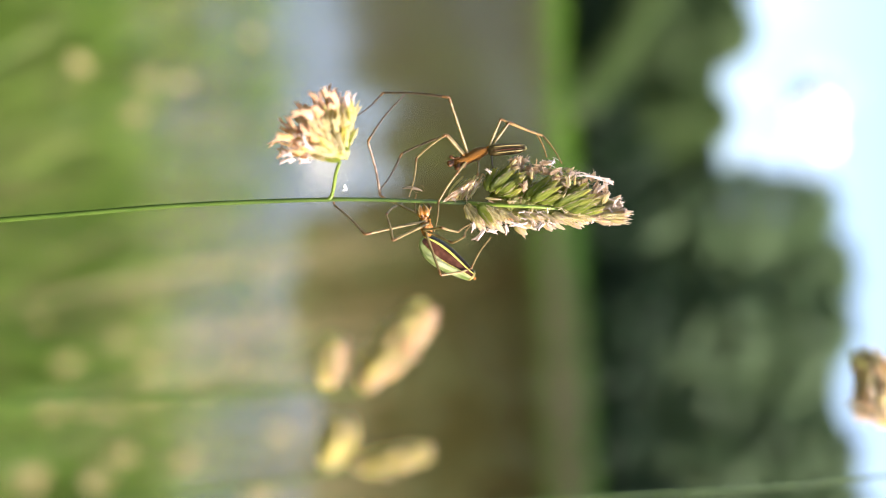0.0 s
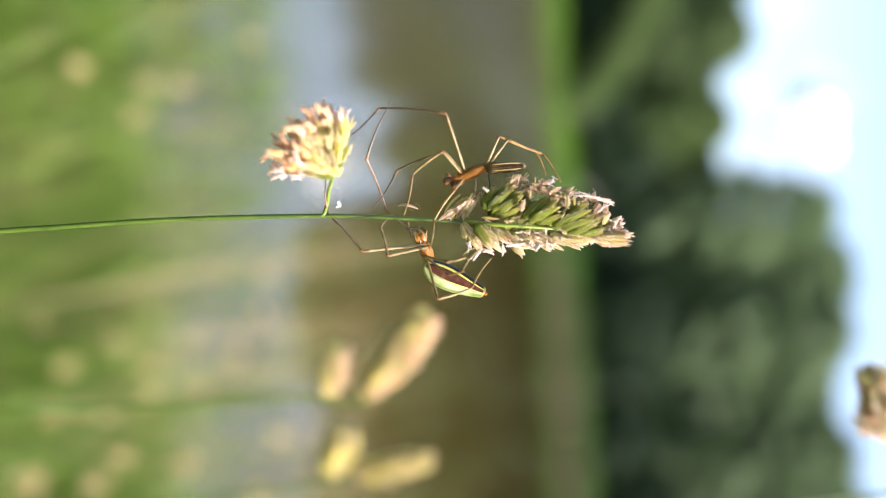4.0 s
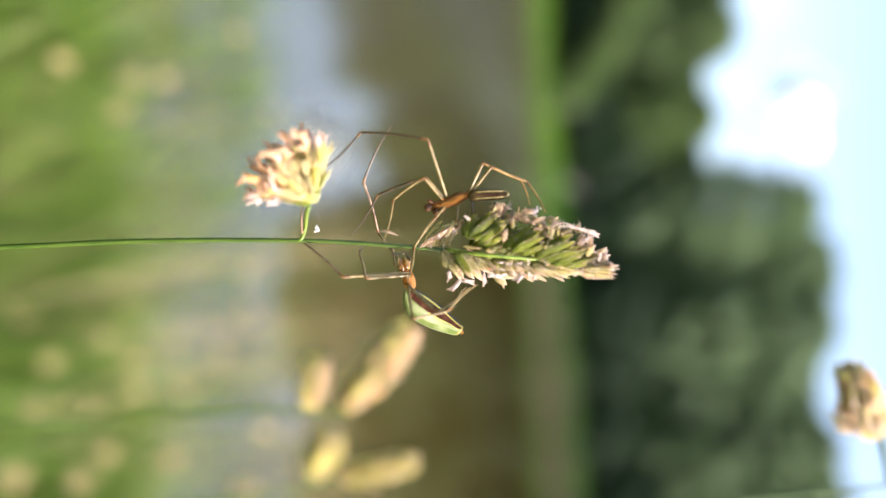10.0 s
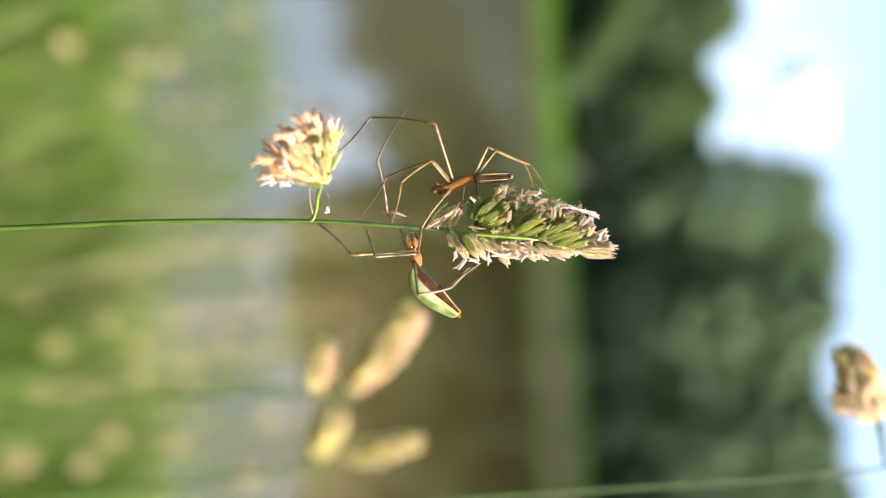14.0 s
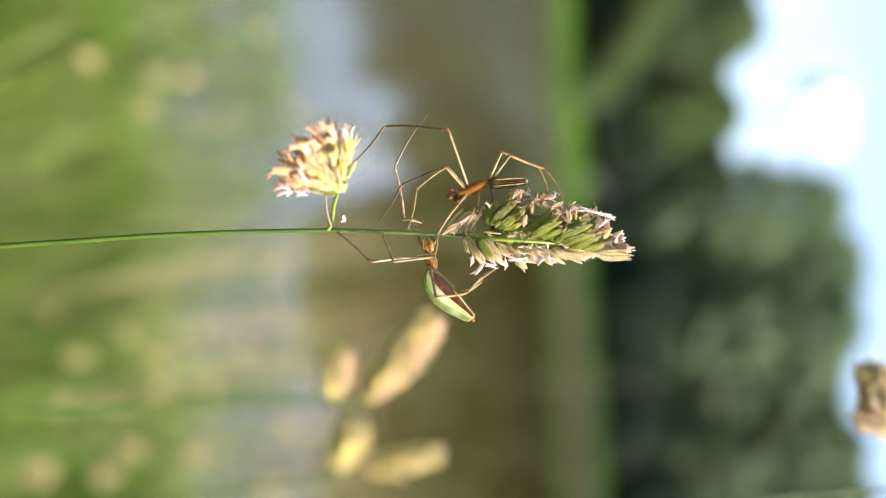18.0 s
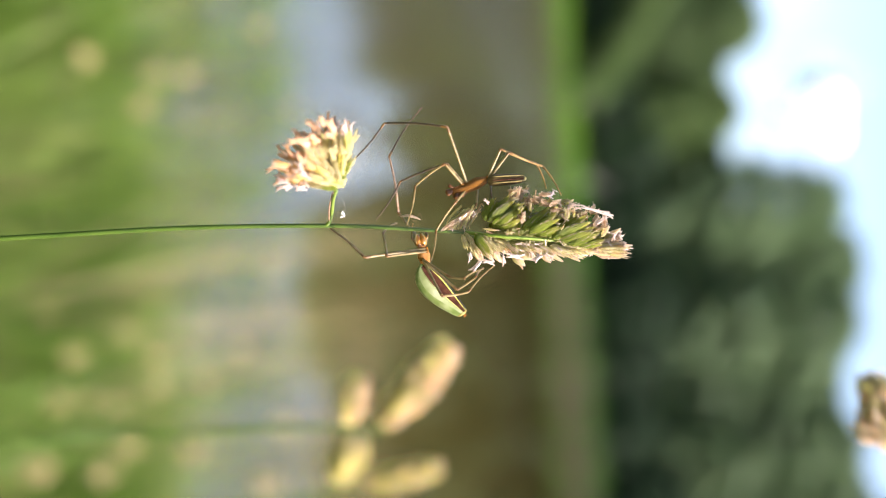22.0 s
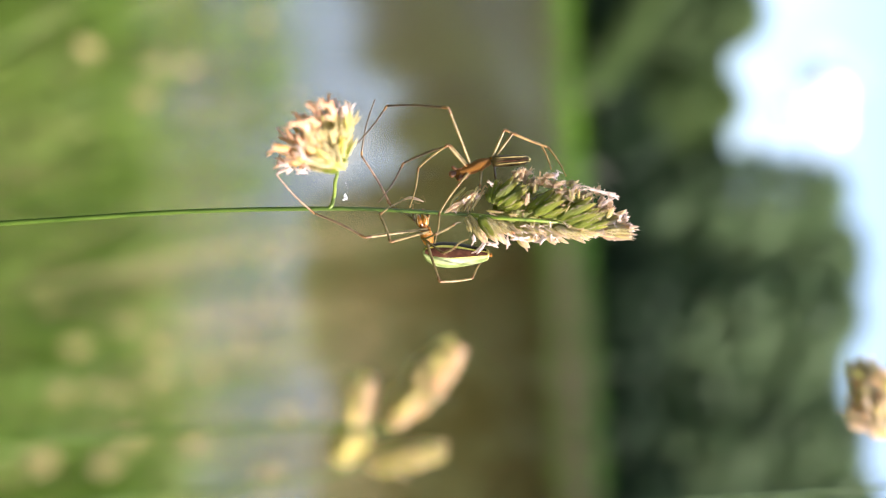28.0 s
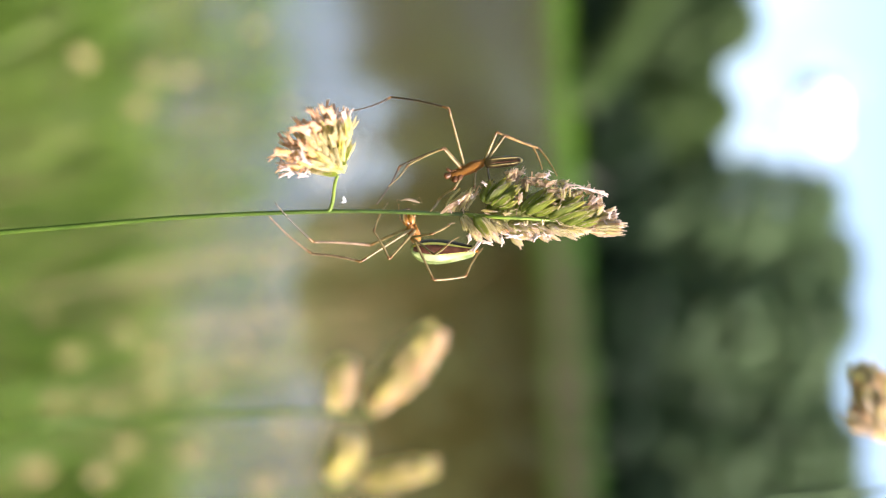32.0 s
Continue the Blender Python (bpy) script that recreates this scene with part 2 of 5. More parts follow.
# shade on the far green flank, painted as a blackish skin
FLANK_SHADE = surface("flank_shade", [(0.010, 0.008, 0.006), (0.030, 0.020, 0.012)], 1300, 0.35)
GOLD_LINE = surface("gold_line", [(0.20, 0.145, 0.045), (0.34, 0.26, 0.09)], 1800, 0.4)
TAIL = surface("tail_gold", [(0.24, 0.19, 0.04), (0.46, 0.38, 0.12)], 1500, 0.35, 0.3, 0.1, coat=0.3)
SILVER = surface("silver_line", [(0.32, 0.40, 0.22), (0.50, 0.56, 0.38)], 2500, 0.35)
FLANK_SHADE.node_tree.nodes["Principled BSDF"].inputs["Specular IOR Level"].default_value = 0.1
BELLY.node_tree.nodes["Principled BSDF"].inputs["Specular IOR Level"].default_value = 0.12
YELLOW = surface("yellow_line", [(0.62, 0.54, 0.08), (0.80, 0.72, 0.18)], 2500, 0.4)
CARAPACE.node_tree.nodes["Principled BSDF"].inputs["Specular IOR Level"].default_value = 0.12
OLIVE = surface("abdomen_olive", [(0.055, 0.034, 0.011), (0.13, 0.084, 0.026)], 1300, 0.45, 0.4, 0.0)
OLIVE.node_tree.nodes["Principled BSDF"].inputs["Specular IOR Level"].default_value = 0.2
PALPS = surface("palp_dark", [(0.05, 0.018, 0.006), (0.13, 0.048, 0.012)], 1500, 0.4, coat=0.1)
PALPS.node_tree.nodes["Principled BSDF"].inputs["Specular IOR Level"].default_value = 0.25
HUSK = surface("husk_dry", [(0.30, 0.22, 0.14), (0.46, 0.36, 0.26)], 1500, 0.6, 0.3, 0.4)
SILK = surface("silk_white", [(0.8, 0.8, 0.8), (0.9, 0.9, 0.9)], 900, 0.4, 0.0, 0.3)


def water_material():
    m = bpy.data.materials.new("pond_water")
    m.use_nodes = True
    n, link = m.node_tree.nodes, m.node_tree.links.new
    bsdf = n["Principled BSDF"]
    co = n.new("ShaderNodeTexCoord")
    a = n.new("ShaderNodeTexNoise")
    a.inputs["Scale"].default_value, a.inputs["Detail"].default_value = 0.5, 5
    link(co.outputs["Object"], a.inputs["Vector"])
    ramp = n.new("ShaderNodeValToRGB")
    ramp.color_ramp.elements[0].color, ramp.color_ramp.elements[1].color = (0.028, 0.022, 0.005, 1), (0.040, 0.032, 0.008, 1)
    link(a.outputs["Fac"], ramp.inputs["Fac"])
    bsdf.inputs["IOR"].default_value = 1.75
    sep = n.new("ShaderNodeSeparateXYZ")
    link(co.outputs["Object"], sep.inputs[0])
    shoal = n.new("ShaderNodeMapRange")  # the olive mud shows through where the water is shallow
    for key, v in (("From Min", 2.2), ("From Max", 4.4), ("To Min", 1.0), ("To Max", 0.0)):
        shoal.inputs[key].default_value = v
    link(sep.outputs["Y"], shoal.inputs["Value"])
    mud = n.new("ShaderNodeMixRGB")
    mud.inputs["Color2"].default_value = (0.052, 0.050, 0.016, 1)
    link(shoal.outputs[0], mud.inputs["Fac"])
    link(ramp.outputs["Color"], mud.inputs["Color1"])
    link(mud.outputs["Color"], bsdf.inputs["Base Color"])
    wind = n.new("ShaderNodeMapRange")  # calm by the meadow, ruffled by the wind further out
    for key, v in (("From Min", 3.0), ("From Max", 16.0), ("To Min", 0.04), ("To Max", 0.06)):
        wind.inputs[key].default_value = v
    link(sep.outputs["Y"], wind.inputs["Value"])
    gust = n.new("ShaderNodeMapRange")  # a breeze ruffles the open water towards -x
    for key, v in (("From Min", -2.8), ("From Max", 0.0), ("To Min", 0.15), ("To Max", 0.0)):
        gust.inputs[key].default_value = v
    link(sep.outputs["X"], gust.inputs["Value"])
    both = n.new("ShaderNodeMath")
    link(wind.outputs[0], both.inputs[0])
    link(gust.outputs[0], both.inputs[1])
    link(both.outputs[0], bsdf.inputs["Roughness"])
    b = n.new("ShaderNodeTexNoise")
    b.inputs["Scale"].default_value, b.inputs["Detail"].default_value = 4.0, 3
    link(co.outputs["Object"], b.inputs["Vector"])
    bump = n.new("ShaderNodeBump")
    bump.inputs["Strength"].default_value, bump.inputs["Distance"].default_value = 0.02, 0.01
    link(b.outputs["Fac"], bump.inputs["Height"])
    link(bump.outputs[0], bsdf.inputs["Normal"])
    return m


WATER = water_material()


# ---- building helpers ----
def mesh_of(name, bm, material):
    me = bpy.data.meshes.new(name)
    bm.to_mesh(me)
    bm.free()
    me.materials.append(material)
    for p in me.polygons:
        p.use_smooth = True
    return me


def part(name, bm, material, parent=None, label=""):
    ob = new(name, bm if isinstance(bm, bpy.types.Mesh) else mesh_of(name, bm, material))
    if parent:
        ob.parent = parent
    return tagged(ob, label)


def piece(name, me, parent, m):
    ob = new(name, me)
    ob.parent = parent
    ob.matrix_basis = m
    return ob


def plain_mesh(name, verts, faces, material, smooth=False):
    me = bpy.data.meshes.new(name)
    me.from_pydata(verts, [], faces)
    me.materials.append(material)
    if smooth:
        for p in me.polygons:
            p.use_smooth = True
    return me


def spline(points, per=6):
    """A smooth line through points."""
    p = [Vector(q) for q in points]
    p = [2 * p[0] - p[1]] + p + [2 * p[-1] - p[-2]]
    out = []
    for i in range(1, len(p) - 2):
        for k in range(per):
            t = k / per
            a, b, c, d = p[i - 1], p[i], p[i + 1], p[i + 2]
            out.append(0.5 * (2 * b + (c - a) * t + (2 * a - 5 * b + 4 * c - d) * t * t + (3 * b - a - 3 * c + d) * t ** 3))
    return out + [p[-2]]


def tube(points, radii, sides=8, bm=None):
    """A tapered tube along points, closed at both ends."""
    bm = bm or bmesh.new()
    rings = []
    side = None
    for i, p in enumerate(points):
        d = (points[min(i + 1, len(points) - 1)] - points[max(i - 1, 0)]).normalized()
        if side is None:
            side = d.orthogonal().normalized()
        side = (side - d * side.dot(d)).normalized()
        up = d.cross(side)
        r = radii[i] if isinstance(radii, (list, tuple)) else radii
        rings.append([bm.verts.new(p + (side * math.cos(a) + up * math.sin(a)) * r) for a in (2 * math.pi * k / sides for k in range(sides))])
    for a, b in zip(rings, rings[1:]):
        for k in range(sides):
            bm.faces.new((a[k], a[(k + 1) % sides], b[(k + 1) % sides], b[k]))
    bm.faces.new(rings[0][::-1])
    bm.faces.new(rings[-1])
    return bm


def lathe(length, profile, sides=14, flat=1.0, bend=0.0):
    """A body along +x; profile: (place along, half height, shift of the middle in y)."""
    bm = bmesh.new()
    rings = []
    for s, r, c in profile:
        rings.append([bm.verts.new((s * length, c + r * math.cos(a) + bend * math.sin(math.pi * s), r * flat * math.sin(a))) for a in (2 * math.pi * k / sides for k in range(sides))])
    for a, b in zip(rings, rings[1:]):
        for k in range(sides):
            bm.faces.new((a[k], b[k], b[(k + 1) % sides], a[(k + 1) % sides]))
    bm.faces.new(rings[0])
    bm.faces.new(rings[-1][::-1])
    return bm


def along_x(p, d, roll=0.0, s=1.0, w=1.0):
    """The matrix that lays a piece of unit length from p along d, s long and w times as thick."""
    d = Vector(d)
    q = d.to_track_quat("X", "Z")
    return Matrix.Translation(p) @ q.to_matrix().to_4x4() @ Matrix.Rotation(roll, 4, "X") @ Matrix.Diagonal((s, s * w, s * w, 1))


# ---- spikelets and anthers, shared by all flowering heads ----
def scale_leaf(bm, length, width, fold, x0, turn, shift, curl, ripple):
    """One pointed husk, folded along its keel, with thin papery margins and tip (second material)."""
    n, m = 8, 7
    grid = []
    for i in range(n + 1):
        s = i / n
        w = width * max(0.14 * (1 - s), math.sin(math.pi * s ** 0.6) ** 0.85 if s < 1 else 0.0) + 0.002
        row = []
        for k in range(m):
            a = (-1.25, -1.08, -0.5, 0.0, 0.5, 1.08, 1.25)[k]
            edge = 1 + 0.10 * math.sin(11 * s + ripple + k) * (k in (0, m - 1))
            y = w * math.sin(a) * edge
            z = fold * (w / width) * (math.cos(a) - 0.25 + 0.22 * max(0.0, 1 - abs(a) / 0.45)) + curl * s * s + shift * s
            y, z = y * math.cos(turn) - z * math.sin(turn), y * math.sin(turn) + z * math.cos(turn)
            row.append(bm.verts.new((x0 + s * length, y, z)))
        grid.append(row)
    for i, (a, b) in enumerate(zip(grid, grid[1:])):
        for k in range(m - 1):
            f = bm.faces.new((a[k], b[k], b[k + 1], a[k + 1]))
            f.material_index = 1 if k in (0, m - 2) or i == n - 1 else 0


def spikelet_mesh(name, material, seed, wild=1.0, margin=None, broad=1.0):
    """Husks set alternately on both sides of a short axis, their keels outwards and their tips spread."""
    rng = random.Random(seed)
    bm = bmesh.new()
    for i, (length, x0) in enumerate(((0.74, 0.0), (0.76, 0.04), (0.62, 0.20), (0.56, 0.30), (0.44, 0.48))):
        side = 1 if i % 2 else -1
        turn = side * math.pi / 2 / broad ** 2 + rng.uniform(-0.7, 0.7)
        k = 1 - 0.08 * i
        scale_leaf(bm, length * rng.uniform(0.92, 1.06), 0.085 * k * broad, 0.13 * k * rng.uniform(0.85, 1.15), x0, turn, rng.uniform(0.0, 0.07) * wild ** 0.5, rng.uniform(-0.04, 0.05) * wild, rng.uniform(0, 6.28))
    me = mesh_of(name, bm, material)
    me.materials.append(margin or material)
    return me


def bract_mesh(material, seed):
    """A few broad, thin, crumpled bracts, blunt and ragged at the tip."""
    rng = random.Random(seed)
    bm = bmesh.new()
    for i in range(3):
        scale_leaf(bm, rng.uniform(0.7, 1.0), rng.uniform(0.15, 0.24), rng.uniform(0.04, 0.10), 0.1 * i, rng.uniform(0, 6.28), rng.uniform(-0.1, 0.2), rng.uniform(-0.2, 0.2), rng.uniform(0, 6.28))
    for v in bm.verts:
        v.co += noise.noise_vector(v.co * 6 + Vector((seed, 0, 0))) * 0.05
    me = mesh_of("bract", bm, material)
    me.materials.append(MARGIN_PINK)
    return me


def anther_mesh(material, seed):
    """A withered flower bag: two flattened lobes, joined in the middle and forked at both ends."""
    rng = random.Random(seed)
    bend, twist = rng.uniform(-0.3, 0.3), rng.uniform(-0.25, 0.25)
    bm = bmesh.new()
    for side in (-1, 1):
        fork = rng.uniform(0.10, 0.34)
        pts = [Vector((x, bend * x * x + side * (0.045 + fork * (x - 0.45) ** 2 * 1.6) + rng.uniform(-0.02, 0.02), twist * x + rng.uniform(-0.03, 0.03))) for x in (0.02, 0.15, 0.32, 0.5, 0.68, 0.85, rng.uniform(0.93, 1.05))]
        tube(pts, [q * rng.uniform(0.85, 1.15) for q in (0.035, 0.07, 0.085, 0.08, 0.085, 0.07, 0.03)], 6, bm)
    for v in bm.verts:
        v.co.z *= 0.6
    return mesh_of("anther", bm, material)


RUST = surface("anther_rust", [(0.74, 0.47, 0.25), (0.90, 0.65, 0.46)], 9, 0.6, 0.2, 0.6)
RUSTY = [anther_mesh(RUST, 20 + i) for i in range(4)]
YELLOWISH = surface("glume_yellow", [(0.72, 0.68, 0.22), (0.90, 0.84, 0.44)], 9, 0.5, 0.3, 0.72)
GOLDS = [spikelet_mesh("spikelet", YELLOWISH, 30 + i) for i in range(2)]
GREENS = [spikelet_mesh("spikelet", GLUME_GREEN, i, 1.0, MARGIN, 1.5) for i in range(5)]
STRAWS = [spikelet_mesh("spikelet", GLUME_STRAW, 10 + i, 1.6, MARGIN_PINK) for i in range(5)]
PINKS = [spikelet_mesh("spikelet", GLUME_PINK, 20 + i, 3.0, MARGIN_PINK) for i in range(5)]
ANTHERS = [anther_mesh(ANTHER, i) for i in range(2)] + [anther_mesh(LILAC, 5)]
CREAMS = [anther_mesh(ANTHER, 10 + i) for i in range(5)]
BEIGES = [anther_mesh(BEIGE, 40 + i) for i in range(4)]
PAPERY = [bract_mesh(BEIGE, 44 + i) for i in range(6)]
CREAMY = surface("glume_cream", [(0.66, 0.58, 0.26), (0.86, 0.77, 0.50)], 9, 0.5, 0.4, 0.7)
GOLDEN_SCALES = [spikelet_mesh("spikelet", CREAMY, 50 + i, 2.0, MARGIN) for i in range(4)]


def spot(px, py, w=0.0, depth=FOCUS):
    """A place in a plant's own space: across and down the upright picture plane at its depth, w mm towards the eye."""
    k = depth * math.tan(radians(LENS / 2)) / 784
    return Vector(((px - 784) * k, (441 - py) * k, w / 1000))


# ---- setting: ground, water, far bank, cloud ----
def ground_height(x, y):
    keys = ((-4000, 0.35), (-2, 0.30), (1.2, 0.25), (1.6, 0.13), (2.0, -0.03), (2.8, -0.25), (4.4, -0.6), (62, -0.6), (64.3, -0.05), (65.6, 0.45), (68, 1.1), (73, 1.9), (4000, 3.0))
    for (a, ha), (b, hb) in zip(keys, keys[1:]):
        if y <= b:
            s = (y - a) / (b - a)
            if y > 65.6:  # the far bank is lower towards +x
                low = 1 - 0.35 * max(0.0, min(1.0, (x + 11) / 15))
                ha, hb = ha * low, hb * low
            return ha + (hb - ha) * s + 0.05 * noise.noise((x * 0.8, y * 0.8, 0)) * (1 if abs(y - 33) > 30 else 0.2) + (0.09 * noise.noise((x * 1.1, y * 1.3, 2)) if 1.3 < y < 4.5 else 0)
    return 4.0


def lattice(xs, ys, height, name, material):
    verts = [(x, y, height(x, y)) for y in ys for x in xs]
    n = len(xs)
    faces = [(j * n + i, j * n + i + 1, (j + 1) * n + i + 1, (j + 1) * n + i) for j in range(len(ys) - 1) for i in range(n - 1)]
    return new(name, plain_mesh(name, verts, faces, material, True))


GX = [-3000, -800, -250, -120, -70] + [-50 + 5 * i for i in range(10)] + [-2.5 + 0.25 * i for i in range(21)] + [5 + 5 * i for i in range(10)] + [70, 120, 250, 800, 3000]
GY = [-3000, -500, -100, -30, -10, -4] + [-2 + 0.25 * i for i in range(25)] + [5, 8, 15, 30, 45, 55, 60, 62] + [63 + 0.75 * i for i in range(16)] + [80, 100, 160, 400, 1200, 3500]
ground = tagged(lattice(GX, GY, ground_height, "ground", EARTH), "uneven green meadow turf sloping down to a pond", "ground", kind="structure")
ground.data.materials.append(BANK)
for p in ground.data.polygons:
    if p.center.y > 60:
        p.material_index = 1
water = new("water", plain_mesh("water", [(-600, 1.2, 0), (600, 1.2, 0), (600, 65.5, 0), (-600, 65.5, 0)], [(0, 1, 2, 3)], WATER))
tagged(water, "still murky brown pond reflecting trees and sky", "water", kind="structure")


def blades(name, count, area, height, width, material, seed, lean=0.35, base=ground_height):
    """Grass blades of three bent pieces each, in one mesh."""
    rng = random.Random(seed)
    verts, faces = [], []
    for _ in range(count):
        x, y = area(rng)
        z = base(x, y) - 0.01
        h, w = height(x, y) * (0.5 + 1.0 * rng.random() ** 2), width * rng.uniform(0.6, 1.3)
        a = rng.uniform(0, 2 * math.pi)
        dx, dy = math.cos(a), math.sin(a)
        la = rng.uniform(0, 2 * math.pi)
        k = h * rng.uniform(0.05, lean)
        n = len(verts)
        for s, ws in ((0, 1.0), (0.4, 0.9), (0.75, 0.6)):
            ox, oy = math.cos(la) * k * s * s, math.sin(la) * k * s * s
            verts.append((x + ox - dx * w * ws / 2, y + oy - dy * w * ws / 2, z + h * s))
            verts.append((x + ox + dx * w * ws / 2, y + oy + dy * w * ws / 2, z + h * s))
        verts.append((x + math.cos(la) * k, y + math.sin(la) * k, z + h))
        faces += [(n, n + 1, n + 3, n + 2), (n + 2, n + 3, n + 5, n + 4), (n + 4, n + 5, n + 6)]
    return new(name, plain_mesh(name, verts, faces, material))


def near_area(rng):
    while True:  # thick near the foot of the bank, in ragged patches towards the water
        y = 0.42 + 2.6 * rng.random()
        x = rng.uniform(-0.55 - 0.45 * y, 0.55 + 0.45 * y)
        if y < 0.95 or noise.noise((x * 2.2, y * 2.2, 7)) > -0.45 + 0.50 * (y - 0.95):
            return x, y


def near_height(x, y):
    return max(0.09, 0.37 - 0.16 * y + 0.10 * noise.noise((x * 2, y * 2, 3)))


tagged(blades("meadow_grass", 17000, near_area, near_height, 0.007, MEADOW, 1, base=lambda x, y: max(-0.04, ground_height(x, y))), "lush green meadow grass, sunlit, at the water's edge", "grass", kind="stuff")


def sward_area(rng):
    while True:  # the rest of the meadow, along the shore and behind
        x, y = (rng.gauss(0, 2.0), rng.gauss(0.2, 1.6)) if rng.random() < 0.5 else (rng.uniform(-7, 7), rng.uniform(-5, 2.2))
        if y < 2.2 and not (0.44 < y and abs(x) < 0.55 + 0.45 * y) and math.hypot(x, y) > 0.35:
            return x, y


tagged(blades("meadow_sward", 60000, sward_area, lambda x, y: max(0.10, 0.24 + 0.12 * noise.noise((x, y, 3)) - 0.05 * max(0, y)), 0.009, MEADOW, 11, base=lambda x, y: max(-0.04, ground_height(x, y))),
       "lush green meadow grass along the shore", "grass", kind="stuff")
def patchy(rng, x0, x1, xm, y0, dy):
    """A place in the shallows, in loose patches with open water between."""
    while True:
        x, y = rng.triangular(x0, x1, xm), y0 + dy * rng.random() ** 1.3
        if noise.noise((x * 3.5, y * 2.5, 21)) > rng.uniform(-0.35, 0.25):
            return x, y


tagged(blades("water_grass", 950, lambda r: patchy(r, -1.9, 1.4, -0.7, 1.7, 1.5), lambda x, y: 0.22 + 0.08 * noise.noise((x, y, 6)), 0.006, MEADOW, 12, 0.5, base=lambda x, y: max(-0.05, ground_height(x, y))),
       "sparse green grass standing in the shallow water", "grass", kind="stuff")


tagged(blades("shallow_sedge", 1150, lambda r: patchy(r, -1.9, 0.5, -0.8, 1.9, 1.3), lambda x, y: 0.20 + 0.08 * noise.noise((x, y, 16)), 0.006, MEADOW, 13, 0.6, base=lambda x, y: max(-0.05, ground_height(x, y))),
       "thin green sedge spreading out into the shallow water", "grass", kind="stuff")
tagged(blades("straw_edge", 360, lambda r: patchy(r, -0.3, 1.7, 0.7, 2.7, 1.5), lambda x, y: 0.26 + 0.08 * noise.noise((x, y, 19)), 0.004, DRY, 14, 0.7, base=lambda x, y: max(-0.05, ground_height(x, y))),
       "withered straw-coloured stalks leaning over the shallow water", "grass", kind="stuff")


def edge_area(rng):
    y = rng.uniform(0.9, 2.7)
    return rng.uniform(-0.4 - 0.4 * y, 0.4 + 0.4 * y), y


tagged(blades("dry_grass_stems", 90, edge_area, lambda x, y: 0.40 + 0.12 * noise.noise((x, y, 9)), 0.004, DRY, 2, 0.6),
       "thin straw-coloured grass stems over the shallow water", "grass", kind="stuff")
tagged(blades("tall_meadow_grass", 420, edge_area, lambda x, y: 0.27 + 0.2 * noise.noise((x * 1.5, y * 1.5, 4)), 0.005, MEADOW, 6, 0.5),
       "tall slender green grass leaves at the water's edge", "grass", kind="stuff")


def dry_clump(px, py, depth, seed):
    """A bunch of withered stems that lean together."""
    top = BASE @ (Vector(((px - 784), (441 - py), 0)) * (depth * math.tan(radians(LENS / 2)) / 784) + Vector((0, 0, -depth)))
    g = ground_height(top.x, top.y)
    h = max(0.1, top.z - g)
    ob = blades("withered_grass_clump", 9, lambda r: (top.x + r.gauss(0, 0.035), top.y + r.gauss(0, 0.05)), lambda x, y: h * 0.95, 0.005, DRY, seed, 0.35)
    tagged(ob, "withered straw-coloured grass clump standing at the water", "grass", "withered clumps", "stuff")


for i, (px, py, d) in enumerate(((470, 470, 1.15), (600, 530, 1.25), (440, 560, 1.2), (620, 620, 1.1), (500, 700, 1.1), (560, 770, 1.0), (470, 800, 0.95), (300, 500, 1.0))):
    dry_clump(px, py, d, 60 + i)
tagged(blades("bank_grass", 9000, lambda r: (r.triangular(-60, 2, -13), 65.6 + 7 * r.random()), lambda x, y: 0.6, 0.12, BANK_GRASS, 3), "bright green tall grass on the far bank", "grass", kind="stuff")
tagged(blades("bank_sedge", 9000, lambda r: (r.triangular(-6, 60, 8), 64.4 + 7.5 * r.random()), lambda x, y: 0.95, 0.12, BANK, 5), "dark green sedge on the far bank", "grass", kind="stuff")
tagged(blades("reeds", 11000, lambda r: (r.uniform(-60, 60), r.uniform(63.4, 65.6)), lambda x, y: max(0.3, min(1.1, 0.6 + 0.1 * x)) + 0.25 * noise.noise((x * 0.2, y, 5)), 0.07, REED, 4),
       "brownish reeds standing along the far shore", "reeds", kind="stuff")


# ---- trees on the far bank ----
def crown_mesh(name, height, width, low, material, seed, count=24000):
    """Leaves in clumps round the ends of limbs, with gaps between the clumps."""
    rng = random.Random(seed)
    clumps = []
    for _ in range(560):
        u, a = rng.random(), rng.uniform(0, 2 * math.pi)
        z = low + (height - low) * u
        r = width / 2 * math.sin(math.pi * (0.12 + 0.80 * u)) ** 0.7 * rng.uniform(0.45, 1.0)
        clumps.append((Vector((r * math.cos(a), r * math.sin(a), z)), rng.uniform(0.05, 0.095) * width))
    verts, faces = [], []
    for _ in range(count):
        c, r = rng.choice(clumps)
        d = Vector((rng.gauss(0, 1), rng.gauss(0, 1), rng.gauss(0, 0.8))).normalized()
        p = c + d * r * rng.uniform(0.3, 1.05)
        s = rng.uniform(0.22, 0.48)
        a = Vector((rng.gauss(0, 1), rng.gauss(0, 1), rng.gauss(0, 0.6))).normalized()
        b = a.cross(d + Vector((0, 0, 0.6)))
        if b.length < 0.01:
            continue
        b.normalize()
        n = len(verts)
        verts += [p - a * s, p - b * s * 0.5, p + a * s, p + b * s * 0.5]
        faces.append((n, n + 1, n + 2, n + 3))
    return plain_mesh(name, verts, faces, material)


